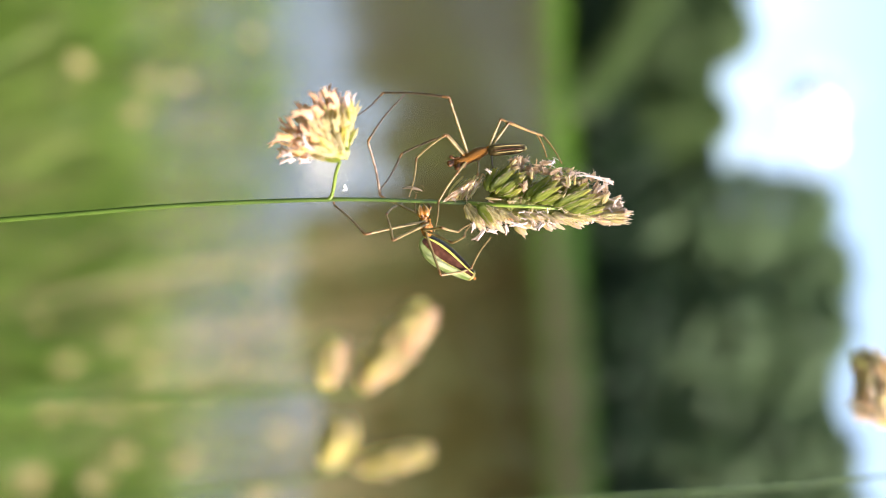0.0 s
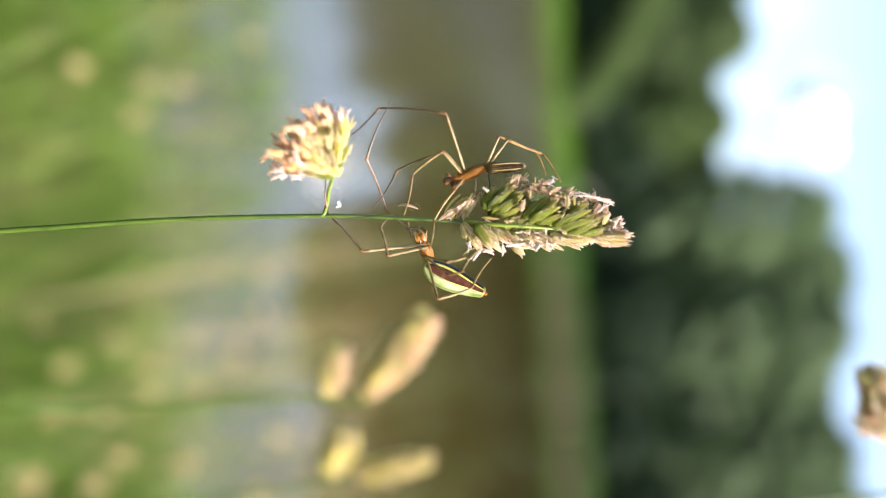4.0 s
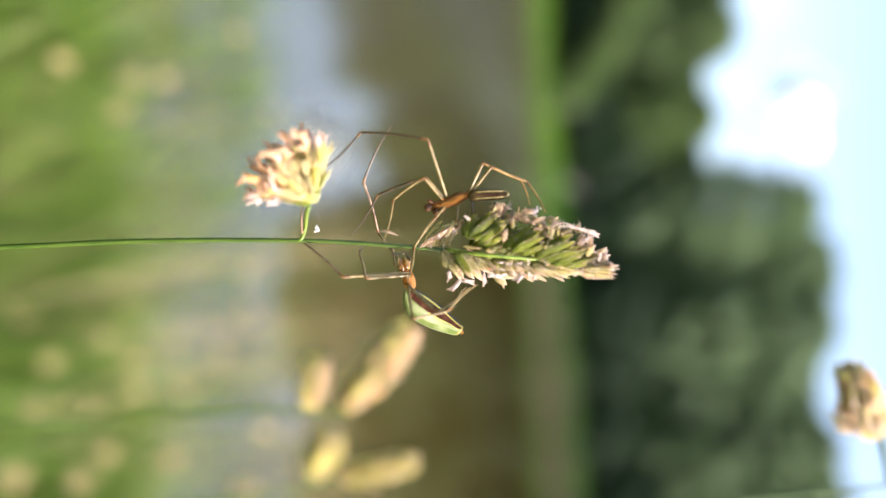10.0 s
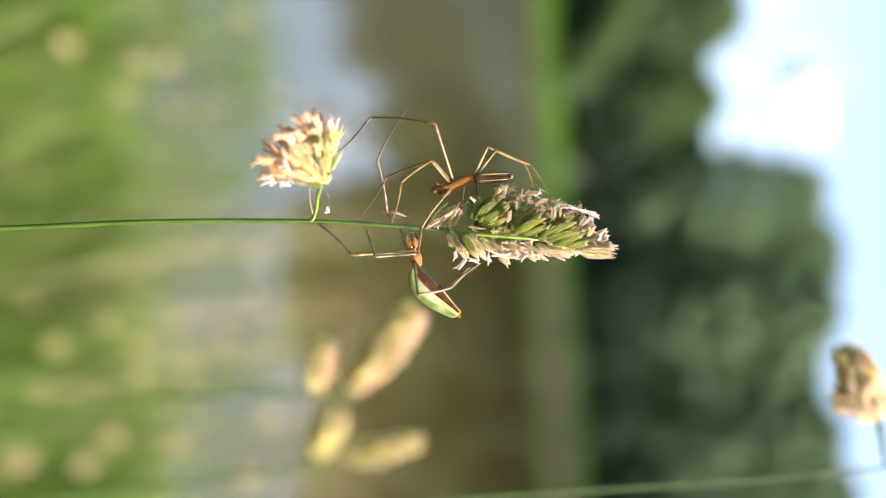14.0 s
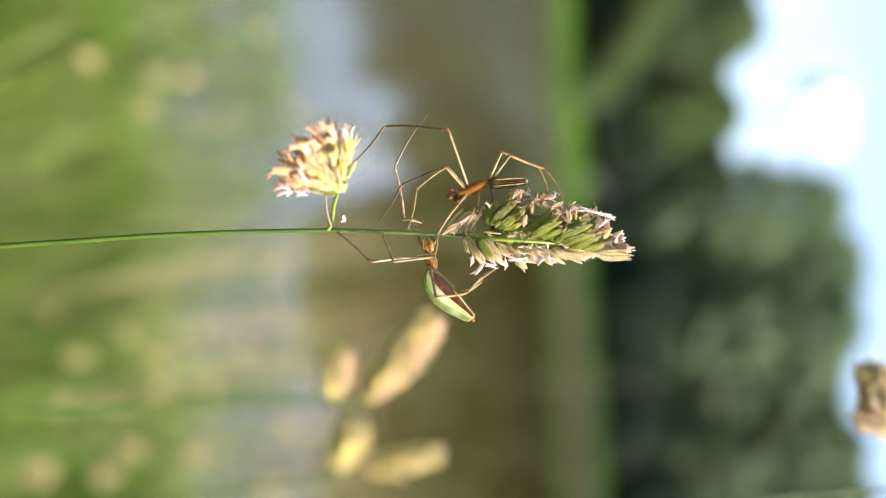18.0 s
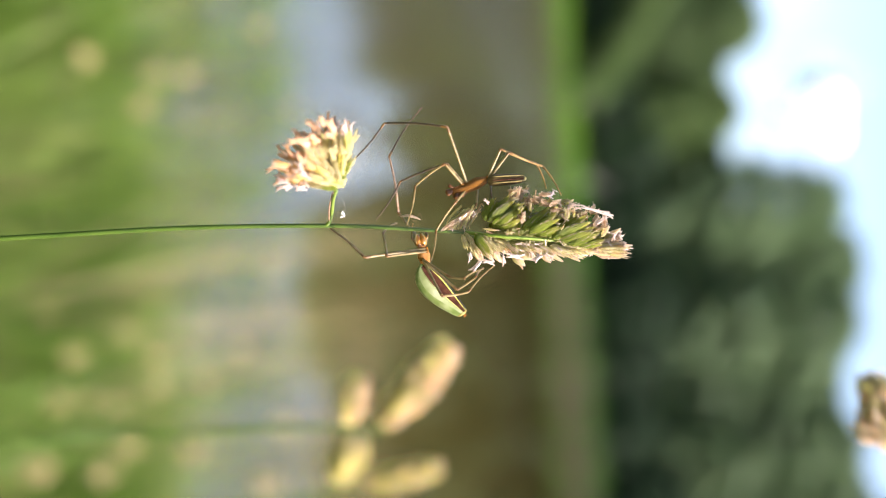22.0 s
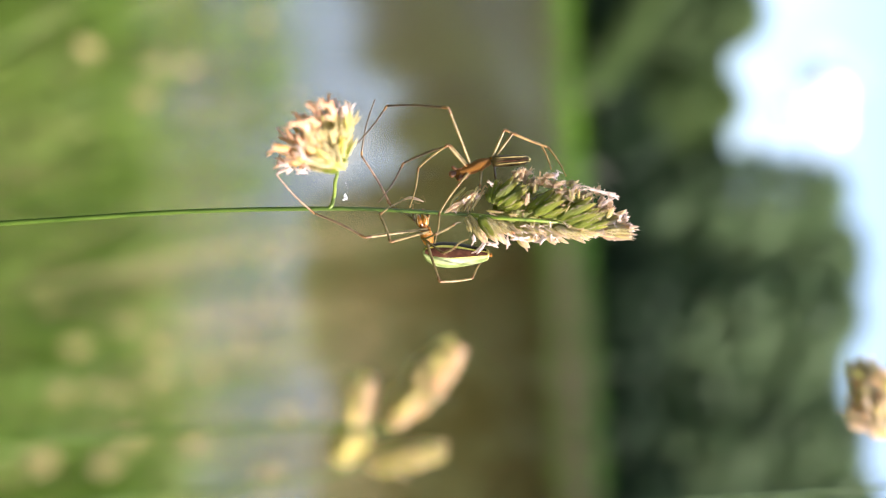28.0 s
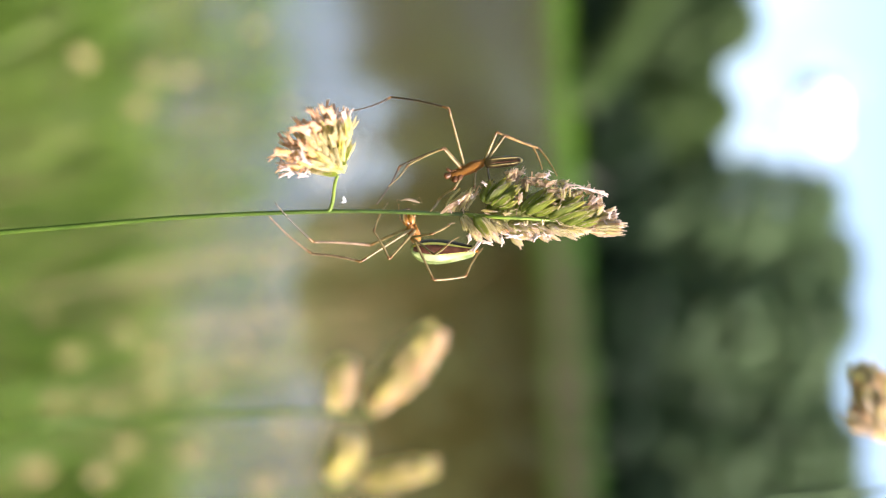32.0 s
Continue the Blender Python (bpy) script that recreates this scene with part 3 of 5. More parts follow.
def tree(x, y, height, width, low, material, seed, label, leaves=24000):
    rng = random.Random(seed)
    height += 2.0 - ground_height(x, y)
    root = tagged(new("tree"), label, "tree", "trees on the far bank")
    root.location = (x, y, ground_height(x, y) - 0.05)
    bm = tube(spline([Vector((0, 0, 0)), Vector((rng.uniform(-.2, .2), 0, height * 0.3)), Vector((rng.uniform(-.5, .5), rng.uniform(-.4, .4), height * 0.62)), Vector((0, 0, height * 0.9))]),
              [0.02 * height * (1 - 0.048 * i) for i in range(19)], 8)
    for k in range(9):
        a, z = k * 2.4 + rng.random(), height * rng.uniform(0.22, 0.7)
        reach = width * rng.uniform(0.25, 0.42)
        tube(spline([Vector((0, 0, z)), Vector((math.cos(a) * reach * 0.5, math.sin(a) * reach * 0.5, z + height * 0.06)), Vector((math.cos(a) * reach, math.sin(a) * reach, z + height * 0.16))], 3),
             [0.007 * height * (1 - 0.13 * i) for i in range(7)], 6, bm)
    part("trunk", bm, BARK, root)
    part("crown", crown_mesh("crown", height, width, low, material, seed, leaves), material, root)
    return root


for i, (x, y, h, w, low, mat, lab) in enumerate((
        (-33, 74, 16, 11, 1.5, LEAF, "dark green broadleaf tree on the far bank"),
        (-26, 73, 15, 9, 1.0, LEAF_GREY, "grey-green leafy tree on the far bank"),
        (-20, 74, 13.0, 8, 1.0, LEAF, "dark green leafy tree on the far bank"),
        (-15, 72.5, 13.4, 7, 0.8, LEAF, "dark green leafy tree on the far bank"),
        (-8.6, 72.5, 11.6, 6, 0.8, LEAF_LIGHT, "light green sunlit tree on the far bank"),
        (-5.4, 77, 11.0, 7, 1.0, LEAF, "dark green leafy tree on the far bank"),
        (-1.5, 75, 18.6, 8, 1.2, LEAF_GREY, "tall grey-green tree on the far bank"),
        (3.0, 77, 20.0, 9, 1.0, LEAF_GREY, "tall grey-green tree on the far bank"),
        (7.8, 75, 19.0, 9, 0.8, LEAF_GREY, "tall grey-green tree on the far bank"),
        (12.5, 76, 17.5, 9, 0.8, LEAF_GREY, "tall grey-green tree on the far bank"),
        (17.0, 75, 18.5, 9, 1.0, LEAF_GREY, "tall grey-green tree on the far bank"),
        (22.0, 76, 19.5, 9, 1.0, LEAF_GREY, "tall grey-green tree on the far bank"),
        (29, 75, 18, 11, 1.0, LEAF_GREY, "tall grey-green tree on the far bank"),
        (-24, 84, 15, 11, 0.5, LEAF, "dark green tree in the second row"),
        (-13, 84, 12.2, 11, 0.5, LEAF, "dark green tree in the second row"),
        (3, 85, 18.0, 10, 0.5, LEAF, "dark green tree in the second row"),
        (10, 85, 17.5, 11, 0.5, LEAF, "dark green tree in the second row"),
        (20, 85, 18.5, 11, 0.5, LEAF, "dark green tree in the second row"),
        (36, 77, 17, 12, 1.0, LEAF_GREY, "grey-green leafy tree on the far bank"))):
    tree(x, y, h + (-0.5 if -17 < x < -4 else 0.4), w, low + (0.6 if mat is LEAF_LIGHT or y > 80 else 3.0), mat, i + 1, lab, 9000 if x == -1.5 else 24000)


def leaning_willow():
    """A pale willow that leans out along the bank."""
    rng = random.Random(77)
    root = tagged(new("tree"), "pale green willow leaning low along the far bank", "tree", "trees on the far bank")
    root.location = (-8.9, 67.3, ground_height(-8.9, 67.3) - 0.05)
    line = spline([Vector((0, 0, 0)), Vector((-1.6, 0, 2.2)), Vector((-5.0, 0.3, 5.0)), Vector((-9.0, 0.2, 7.6))], 6)
    part("trunk", tube(line, [0.22 - 0.010 * i for i in range(len(line))], 8), BARK, root)
    verts, faces = [], []
    for _ in range(7500):
        c = rng.choice(line[5:])
        p = c + Vector((rng.gauss(0, 0.5), rng.gauss(0, 0.5), rng.gauss(-0.1, 0.55)))
        a = Vector((rng.gauss(0, 0.5), rng.gauss(0, 0.5), rng.gauss(0, 1))).normalized()
        b = a.cross(Vector((rng.gauss(0, 1), rng.gauss(0, 1), rng.gauss(0, 1)))).normalized()
        s, n = rng.uniform(0.12, 0.28), len(verts)
        verts += [p - a * s, p - b * s * 0.3, p + a * s, p + b * s * 0.3]
        faces.append((n, n + 1, n + 2, n + 3))
    part("crown", plain_mesh("crown", verts, faces, LEAF_LIGHT), LEAF_LIGHT, root)


leaning_willow()


def bush(x, y, h, w, material, seed, label):
    root = tagged(new("bush"), label, "bush", "bushes under the trees")
    root.location = (x, y, ground_height(x, y) - 0.05)
    bm = bmesh.new()
    for k in range(5):
        a = k * 1.3
        tube(spline([Vector((0.1 * math.cos(a), 0.1 * math.sin(a), 0)), Vector((0.3 * w * math.cos(a) * 0.5, 0.3 * w * math.sin(a) * 0.5, h * 0.4)), Vector((0.3 * w * math.cos(a), 0.3 * w * math.sin(a), h * 0.75))], 3),
             [0.05 - 0.006 * i for i in range(7)], 6, bm)
    part("branches", bm, BARK, root)
    part("foliage", crown_mesh("foliage", h, w, 0.2, material, seed, 5000), material, root)


# bushes whose leaf colour carries the shade under the trees
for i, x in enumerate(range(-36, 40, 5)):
    bush(x + (i * 7 % 3) - 1, 70.6 + (i * 5 % 4) * 0.5, 4.6 + (i * 3 % 5) * 0.6, 6.4, LEAF_SHADED, 40 + i, "dense bush under the trees, undergrowth shade in its leaf colour")


def cloud(x, y, z, size, seed, material=CLOUD, label="bright white cumulus cloud in the summer sky"):
    rng = random.Random(seed)
    bm = bmesh.new()
    for _ in range(26):
        p = Vector((rng.gauss(0, 0.38), rng.gauss(0, 0.2), rng.gauss(0, 0.24))) * size
        bmesh.ops.create_icosphere(bm, subdivisions=3, radius=size * rng.uniform(0.14, 0.3), matrix=Matrix.Translation(p))
    for v in bm.verts:
        v.co += v.co.normalized() * noise.noise(v.co * (6 / size)) * size * 0.08
    ob = part("cloud", bm, material)
    ob.location = (x, y, z)
    tagged(ob, label, "cloud", kind="structure")


CX = BASE @ (spot(1424, 205, 0, 1600) + Vector((0, 0, -1600)))
cloud(CX.x, CX.y, CX.z, 60, 1)
for i, (px, py, size) in enumerate(((1390, 190, 150), (1330, 330, 110))):  # lower puffs behind the trees
    q = BASE @ (spot(px, py, 0, 1900) + Vector((0, 0, -1900)))
    cloud(q.x, q.y, q.z, size, 2 + i, CLOUD_THIN, "thin white haze of cloud over the trees")


# ---- flowering stalks ----
def head_pieces(parent, base, axis, length, profile, count, meshes, seed, size, spread=0.75, depth_scale=1.0, bias=0.0):
    """Spikelets set round an axis in tufts, pointing forwards and outwards."""
    rng = random.Random(seed)
    axis = axis.normalized()
    side = Vector((0, 0, 1)).cross(axis).normalized()
    for i in range(count):
        s = (i + rng.random()) / count
        a = rng.uniform(0, 2 * math.pi)
        out = side * math.cos(a) + Vector((0, 0, 1)) * math.sin(a) * depth_scale
        r = profile(s, math.cos(a))
        p = base + axis * (length * s) + out * r * rng.uniform(0.15, 0.62)
        d = (axis + out * spread * rng.uniform(0.5, 1.25)).normalized()
        me = rng.choice(meshes(s, math.cos(a), math.sin(a)))
        piece("spikelet", me, parent, along_x(p, d, rng.uniform(0, 6.28), size * rng.uniform(0.75, 1.2), rng.uniform(0.85, 1.2)))


def ground_end(rows_pose, x, y):
    """The foot of a stalk on the ground, in the stalk's own space."""
    return rows_pose.inverted() @ Vector((x, y, ground_height(x, y) - 0.02))


def main_stalk():
    root = tagged(new("grass_stalk"), "flowering cocksfoot grass stalk with green spike and straw-pink tuft", "grass")
    rest = sway(0, 0, 0, 0, 0, 0)
    foot = ground_end(rest, 0.02, 0.14)
    line = [foot, foot.lerp(spot(0, 396), 0.5) + Vector((0, 0.004, 0)), spot(-2500, 520, -2), spot(-700, 437), spot(0, 393), spot(280, 375), spot(545, 369), spot(700, 374.5), spot(790, 380)]
    pts = spline(line, 8)
    radii = [float(np.interp(i / 8, range(9), (1.0, 0.9, 0.6, 0.38, 0.29, 0.26, 0.24, 0.21, 0.19))) * 0.001 for i in range(len(pts))]
    part("stem", tube(pts, radii, 10), STEM, root, "thin smooth green stem")
    axis = spline([spot(786, 379.5), spot(850, 386, 2.0), spot(910, 390, 2.1), spot(950, 394, 1.2), spot(1040, 403, 0.2)], 6)
    spike = part("spike", tube(axis, [0.00024 - 0.000006 * i for i in range(len(axis))], 8), BRANCH, root)
    branch = spline([spot(543, 369), spot(549, 345), spot(551, 322, 3.5, FOCUS - 0.0035), spot(556, 303, 7.0, FOCUS - 0.007)], 5)
    side = part("side_branch", tube(branch, [0.00022 - 0.000003 * i for i in range(len(branch))], 8), BRANCH, root, "short green side branch")
    bm = tube(spline([spot(537, 369.5), spot(541, 367.5, .1), spot(544.5, 363, .15), spot(546.5, 354, .1)], 3), [0.00012, 0.00017, 0.00021, 0.00023, 0.00024, 0.00023, 0.00021, 0.0002, 0.00019, 0.00017], 8)
    part("node", bm, BRANCH, root, "swollen pale green node")
    mm = 1 / 1000
    unit = FOCUS * math.tan(radians(LENS / 2)) / 784

    def tuft(x, y, ang, n, length, fan, meshes, seed, w=0.0, deep=1.0, wide=(1.35, 1.9)):
        """A fan of spikelets that springs from the axis at x, y and points at ang degrees up from the axis."""
        rng = random.Random(seed)
        for i in range(n):
            a = radians(ang + fan * ((i + 0.5) / n - 0.5) * 2 + rng.uniform(-8, 8))
            wz = rng.uniform(-0.45, 0.5) * deep
            d = Vector((math.cos(a), math.sin(a), wz))
            p = spot(x, y, w) + d * unit * rng.uniform(4, 26) + Vector((rng.uniform(-3, 3) * unit, 0, 0))
            piece("spikelet", rng.choice(meshes), spike, along_x(p, d, rng.uniform(0, 6.28), unit * length * rng.uniform(0.7, 1.12), rng.uniform(*wide)))

    bm = lathe(1.0, [(0, 0.02, 0), (0.06, 0.09, 0.02), (0.2, 0.15, 0.05), (0.45, 0.15, 0.045), (0.72, 0.115, 0.03), (0.92, 0.07, 0.01), (1.0, 0.02, 0)], 18, 0.85)
    for v in bm.verts:
        v.co += v.normal * 0 + Vector((0, noise.noise(v.co * 14) * 0.03, noise.noise(v.co * 14 + Vector((5, 5, 5))) * 0.03))
    core = part("spike_core", bm, GLUME_CORE, root, "packed yellow-green inner husks")
    a, b = spot(822, 386, -0.4), spot(1048, 401, -0.2)
    core.matrix_basis = along_x(a, b - a, 0, (b - a).length)
    # husks behind the axis, which give the spike its depth
    for k, (x, y, ang, n, length) in enumerate(((830, 384, 46, 8, 62), (872, 388, 44, 8, 66), (912, 390, 40, 8, 62), (950, 393, 35, 7, 58), (985, 397, 28, 6, 52))):
        tuft(x, y, ang, n, length, 18, GREENS, 60 + k, -1.3)
    for k, (x, y, ang, n) in enumerate(((790, 386, -50, 6), (820, 389, -42, 7), (860, 394, -30, 7), (905, 399, -22, 7), (950, 403, -15, 7))):
        tuft(x, y, ang, n, 46, 18, STRAWS, 70 + k, -1.2)
    tuft(1012, 401, 10, 8, 48, 18, STRAWS, 80, -0.6)
    rng = random.Random(31)

    def at(u, v, w):
        return spot(768 + u / 3, 266 + v / 3, w)

    def husk(u0, v0, u1, v1, half, meshes, w=1.2, more=2):
        """A husk from foot to tip, with a few thinner ones half hidden under it."""
        pale = meshes[0] not in GREENS
        half *= 0.66 if pale else 1.14
        for k in range(1 + more + (3 if pale and more else 0)):
            deep = w - (0.16 if pale else 0.45) * k
            near = 15 if pale else 9
            a = at(u0 + (rng.uniform(-near, near) if k else 0), v0 + (rng.uniform(-near, near) if k else 0), deep)
            b = at(u1 + (rng.uniform(-30, 18) if k else 0), v1 + (rng.uniform(-22, 18) if k else 0), deep + rng.uniform(0.0, 0.6))
            span = (b - a).length
            piece("spikelet", rng.choice(PAPERY if pale and k > 1 and rng.random() < 0.3 else meshes), spike, along_x(a, b - a, rng.uniform(-0.5, 0.5), span, half / 3 * unit / (0.125 * span) * (0.95 if k else 1.1)))

    def crumple(u, v, du, dv, n, length, meshes, w=1.0, thick=(0.5, 1.05)):
        """Withered bits strewn round a place."""
        for _ in range(n):
            a = rng.uniform(-0.7, 1.7) if v < 330 else rng.uniform(-2.0, 0.3)
            d = Vector((math.cos(a), math.sin(a), rng.uniform(-0.4, 0.6)))
            p = at(u + rng.uniform(-du, du), v + rng.uniform(-dv, dv), w + rng.uniform(-1.2, 0.8))
            if meshes[0] in BEIGES and rng.random() < 0.75:
                piece("spikelet", rng.choice(PAPERY[:4] + STRAWS[:4]), spike, along_x(p - d * unit * length / 4, d, rng.uniform(0, 6.28), unit * length / 2 * rng.uniform(0.7, 1.2), rng.uniform(0.7, 1.4)))
                continue
            piece("anther", rng.choice(meshes), spike, along_x(p - d * unit * length / 6, d, rng.uniform(0, 6.28), unit * length / 3 * rng.uniform(0.6, 1.3), rng.uniform(*thick)))

    # first green fan
    husk(160, 275, 215, 145, 24, GREENS)
    husk(178, 280, 322, 140, 28, GREENS, 1.5)
    husk(205, 300, 385, 190, 30, GREENS, 1.7)
    husk(232, 312, 362, 268, 18, GREENS + STRAWS[:1], 1.4)
    # second
    husk(335, 332, 400, 235, 18, GREENS + STRAWS[:1], 1.1)
    husk(365, 335, 512, 195, 27, GREENS, 1.5)
    husk(388, 340, 565, 236, 27, GREENS, 1.8)
    husk(415, 350, 585, 305, 18, GREENS + STRAWS[:1], 1.6)
    # third and fourth
    husk(482, 365, 640, 245, 24, GREENS, 1.2)
    husk(510, 370, 732, 252, 30, GREENS, 1.5)
    husk(540, 385, 762, 305, 28, GREENS, 1.7)
    husk(590, 400, 785, 335, 24, GREENS, 1.6)
    husk(640, 412, 802, 372, 24, GREENS[:2] + STRAWS[:1], 1.5)
    husk(690, 420, 885, 345, 24, STRAWS + GREENS[:1], 1.1)
    husk(720, 425, 905, 392, 24, STRAWS, 1.3)
    husk(735, 440, 850, 452, 17, STRAWS, 1.2)
    husk(760, 425, 930, 428, 20, STRAWS + GOLDEN_SCALES, 1.7)
    husk(790, 415, 935, 404, 18, STRAWS + PINKS[:2], 1.4)
    husk(800, 440, 915, 458, 14, PINKS + STRAWS, 1.5)
    husk(770, 420, 895, 362, 20, STRAWS + PINKS[:1], 0.8)
    # lower side
    husk(38, 352, 72, 448, 18, GOLDEN_SCALES + GREENS[:1], 0.8, 1)
    husk(62, 352, 132, 472, 22, GOLDEN_SCALES, 1.2)
    husk(108, 352, 196, 470, 21, GREENS[:2], 1.9, 1)
    husk(120, 352, 214, 472, 24, GOLDEN_SCALES, 1.6, 1)
    husk(148, 356, 238, 455, 22, GOLDEN_SCALES, 1.6)
    husk(188, 366, 285, 445, 17, GREENS[:1] + GOLDEN_SCALES, 1.7, 1)
    husk(232, 374, 335, 452, 18, STRAWS + PINKS[:1], 1.3)
    husk(325, 388, 432, 445, 22, STRAWS + PINKS[:1], 1.3)
    husk(380, 398, 482, 455, 25, STRAWS + GOLDEN_SCALES[:2], 1.5)
    husk(435, 404, 562, 468, 27, STRAWS, 1.4)
    husk(500, 408, 642, 458, 27, STRAWS + GOLDEN_SCALES, 1.5)
    husk(565, 414, 702, 444, 26, STRAWS + GOLDEN_SCALES, 1.4)
    husk(635, 424, 765, 448, 22, STRAWS, 1.3)
    husk(330, 415, 412, 466, 6, STRAWS, 1.6, 0)
    husk(145, 322, 250, 332, 10, STRAWS, 2.0, 0)
    # withered flowers along the upper edge and hanging below
    crumple(345, 138, 50, 30, 22, 42, BEIGES + ANTHERS[2:], 0.7)
    crumple(440, 165, 60, 34, 32, 44, BEIGES, 1.4)
    crumple(505, 140, 18, 20, 9, 36, ANTHERS[2:], 1.8)
    crumple(565, 205, 50, 36, 26, 44, BEIGES + CREAMS, 1.4)
    crumple(620, 195, 30, 28, 14, 44, CREAMS, 1.4)
    crumple(640, 250, 60, 30, 14, 48, BEIGES, 1.4)
    crumple(400, 240, 90, 50, 8, 44, BEIGES, 2.0)
    crumple(760, 305, 45, 30, 16, 50, BEIGES + CREAMS, 1.4)
    crumple(690, 238, 60, 30, 16, 46, BEIGES, 0.9)
    crumple(480, 300, 150, 50, 12, 34, BEIGES, 2.1)
    crumple(470, 392, 120, 9, 14, 34, CREAMS + STRAWS[:2], 2.3)
    crumple(850, 350, 40, 24, 10, 50, CREAMS)
    crumple(855, 400, 45, 26, 9, 50, CREAMS)
    crumple(780, 440, 60, 14, 8, 44, CREAMS + ANTHERS[2:])
    crumple(260, 440, 60, 22, 10, 44, CREAMS)
    crumple(450, 445, 60, 22, 10, 44, CREAMS)
    crumple(600, 445, 70, 16, 10, 44, CREAMS)
    crumple(230, 345, 70, 12, 5, 40, BEIGES, 2.0)
    crumple(330, 425, 120, 40, 26, 34, CREAMS + STRAWS[:2], 1.8)
    crumple(580, 435, 140, 26, 26, 34, CREAMS + STRAWS[:2], 1.8)
    for u0, v0, u1, v1, half in ((642, 198, 805, 240, 8), (770, 228, 828, 254, 8), (800, 250, 728, 290, 8), (140, 482, 104, 552, 11), (148, 488, 212, 498, 10),
                                 (245, 462, 275, 498, 10), (268, 458, 365, 466, 12), (448, 452, 420, 498, 13), (150, 165, 182, 190, 7), (74, 445, 100, 478, 12)):
        a, b = at(u0, v0, 2.4), at(u1, v1, 2.4)
        piece("anther", rng.choice(CREAMS), spike, along_x(a, b - a, 0.4, (b - a).length, half / 3 * unit / (0.14 * (b - a).length)))
    for k in range(24):  # thin dry strands that lean from the stem under the first fan
        q = (k + 0.5) / 24
        x0, y0 = 746 + 50 * q + rng.uniform(-3, 3), 377 - 5 * q
        x1, y1 = 784 + 28 * q + rng.uniform(-10, 6), 350 - 18 * rng.random() - 4 * q
        w = rng.uniform(-0.9, 0.9)
        sag = rng.uniform(-3, 5)
        line = spline([spot(x0, y0, w * 0.3), spot(x0 + (x1 - x0) * 0.4 - sag, y0 + (y1 - y0) * 0.45 - sag, w * 0.8), spot(x1, y1, w), spot(x1 + rng.uniform(1, 7), y1 + rng.uniform(-3, 4), w)], 5)
        thick = rng.uniform(0.00005, 0.00011)
        part("strand", tube(line, [thick * (0.5 + math.sin(math.pi * i / len(line))) for i in range(len(line))], 5), CREAMY if k % 3 else BEIGE, spike)
        if k % 3 == 0:
            a, b = spot(x0, y0, w), spot(x1 + 4, y1 - 2, w)
            piece("spikelet", rng.choice(STRAWS + PAPERY[:2]), spike, along_x(a, b - a, rng.uniform(0, 6), (b - a).length, 0.4))
    for x, y in ((758, 370), (784, 366), (800, 352), (790, 345), (778, 362), (806, 346)):  # pale scraps among them
        piece("anther", rng.choice(CREAMS), spike, along_x(spot(x, y, 1.0), (rng.uniform(-1, 1), rng.uniform(-1, 1), 0.2), rng.uniform(0, 6), unit * 11, 1.3))
    # dark awn at the very tip
    for a, l in ((-2, 24), (8, 18), (-12, 20)):
        piece("awn", plain_awn, spike, along_x(spot(1052, 405), (math.cos(radians(a)), math.sin(radians(a)), 0), 0, unit * l, 1))
    # the side tuft: spikelets spread like a brush from the top of the branch
    rng = random.Random(8)
    lift = 7.0
    top = spot(566, 296, lift, FOCUS - lift / 1000)

    def spray(k, n, ang, r0, length, half, meshes, kind):
        """One piece of the tuft: springs at r0 from its foot, fanned out between two angles and in depth."""
        a = radians(ang + rng.uniform(-5, 5))
        b = rng.uniform(-0.55, 0.55)
        d = Vector((math.cos(a) * math.cos(b), math.sin(a) * math.cos(b), math.sin(b)))
        p = top + d * unit * r0 * 0.94 / 3 + Vector((rng.uniform(-4, 4), rng.uniform(-4, 4), rng.uniform(-8, 8))) * unit
        loose = 0.3 if kind == "spikelet" else 0.7
        e = (d + Vector((rng.uniform(-loose, loose), rng.uniform(-loose, loose), rng.uniform(-loose, loose)))).normalized()
        piece(kind, rng.choice(meshes), side, along_x(p, e, rng.uniform(-0.8, 0.8), unit * length * 0.94 / 3, half / length / 0.125))

    for k in range(26):  # cream and yellow-green husks from the foot
        spray(k, 26, 80 + 102 * (k + 0.5) / 26, rng.uniform(0, 80), rng.uniform(150, 215), rng.uniform(20, 32), GOLDEN_SCALES[:2] + GOLDS + (GREENS[:1] if k % 4 == 0 else GOLDEN_SCALES[2:]), "spikelet")
    for k in range(40):  # peach husks beyond them
        spray(k, 40, 85 + 93 * (k + 0.5) / 40, rng.uniform(130, 225), rng.uniform(80, 130), rng.uniform(15, 26), PINKS + GOLDEN_SCALES[:2] + GOLDS[:1], "spikelet")
    for k in range(20):  # more of them, to fill the crown of the tuft
        spray(k, 20, 90 + 78 * (k + 0.5) / 20, rng.uniform(215, 312), rng.uniform(85, 120), rng.uniform(13, 19), PINKS, "spikelet")
    for k in range(46):  # withered ribbons round the outside
        spray(k, 46, 92 + 84 * (k + 0.5) / 46, rng.uniform(215, 315), rng.uniform(70, 110), rng.uniform(10, 15), RUSTY + CREAMS[:1], "anther")
    for k in range(14):  # tall yellow husks on the steep side
        spray(k, 14, 76 + 26 * (k + 0.5) / 14, rng.uniform(120, 250), rng.uniform(110, 150), rng.uniform(15, 22), GOLDS + GOLDEN_SCALES + PINKS[:1], "spikelet")
    for k in range(12):  # green and yellow husks at the foot
        spray(k, 12, 84 + 94 * (k + 0.5) / 12, rng.uniform(0, 60), rng.uniform(110, 160), rng.uniform(16, 24), GREENS[:2] + GOLDS, "spikelet")
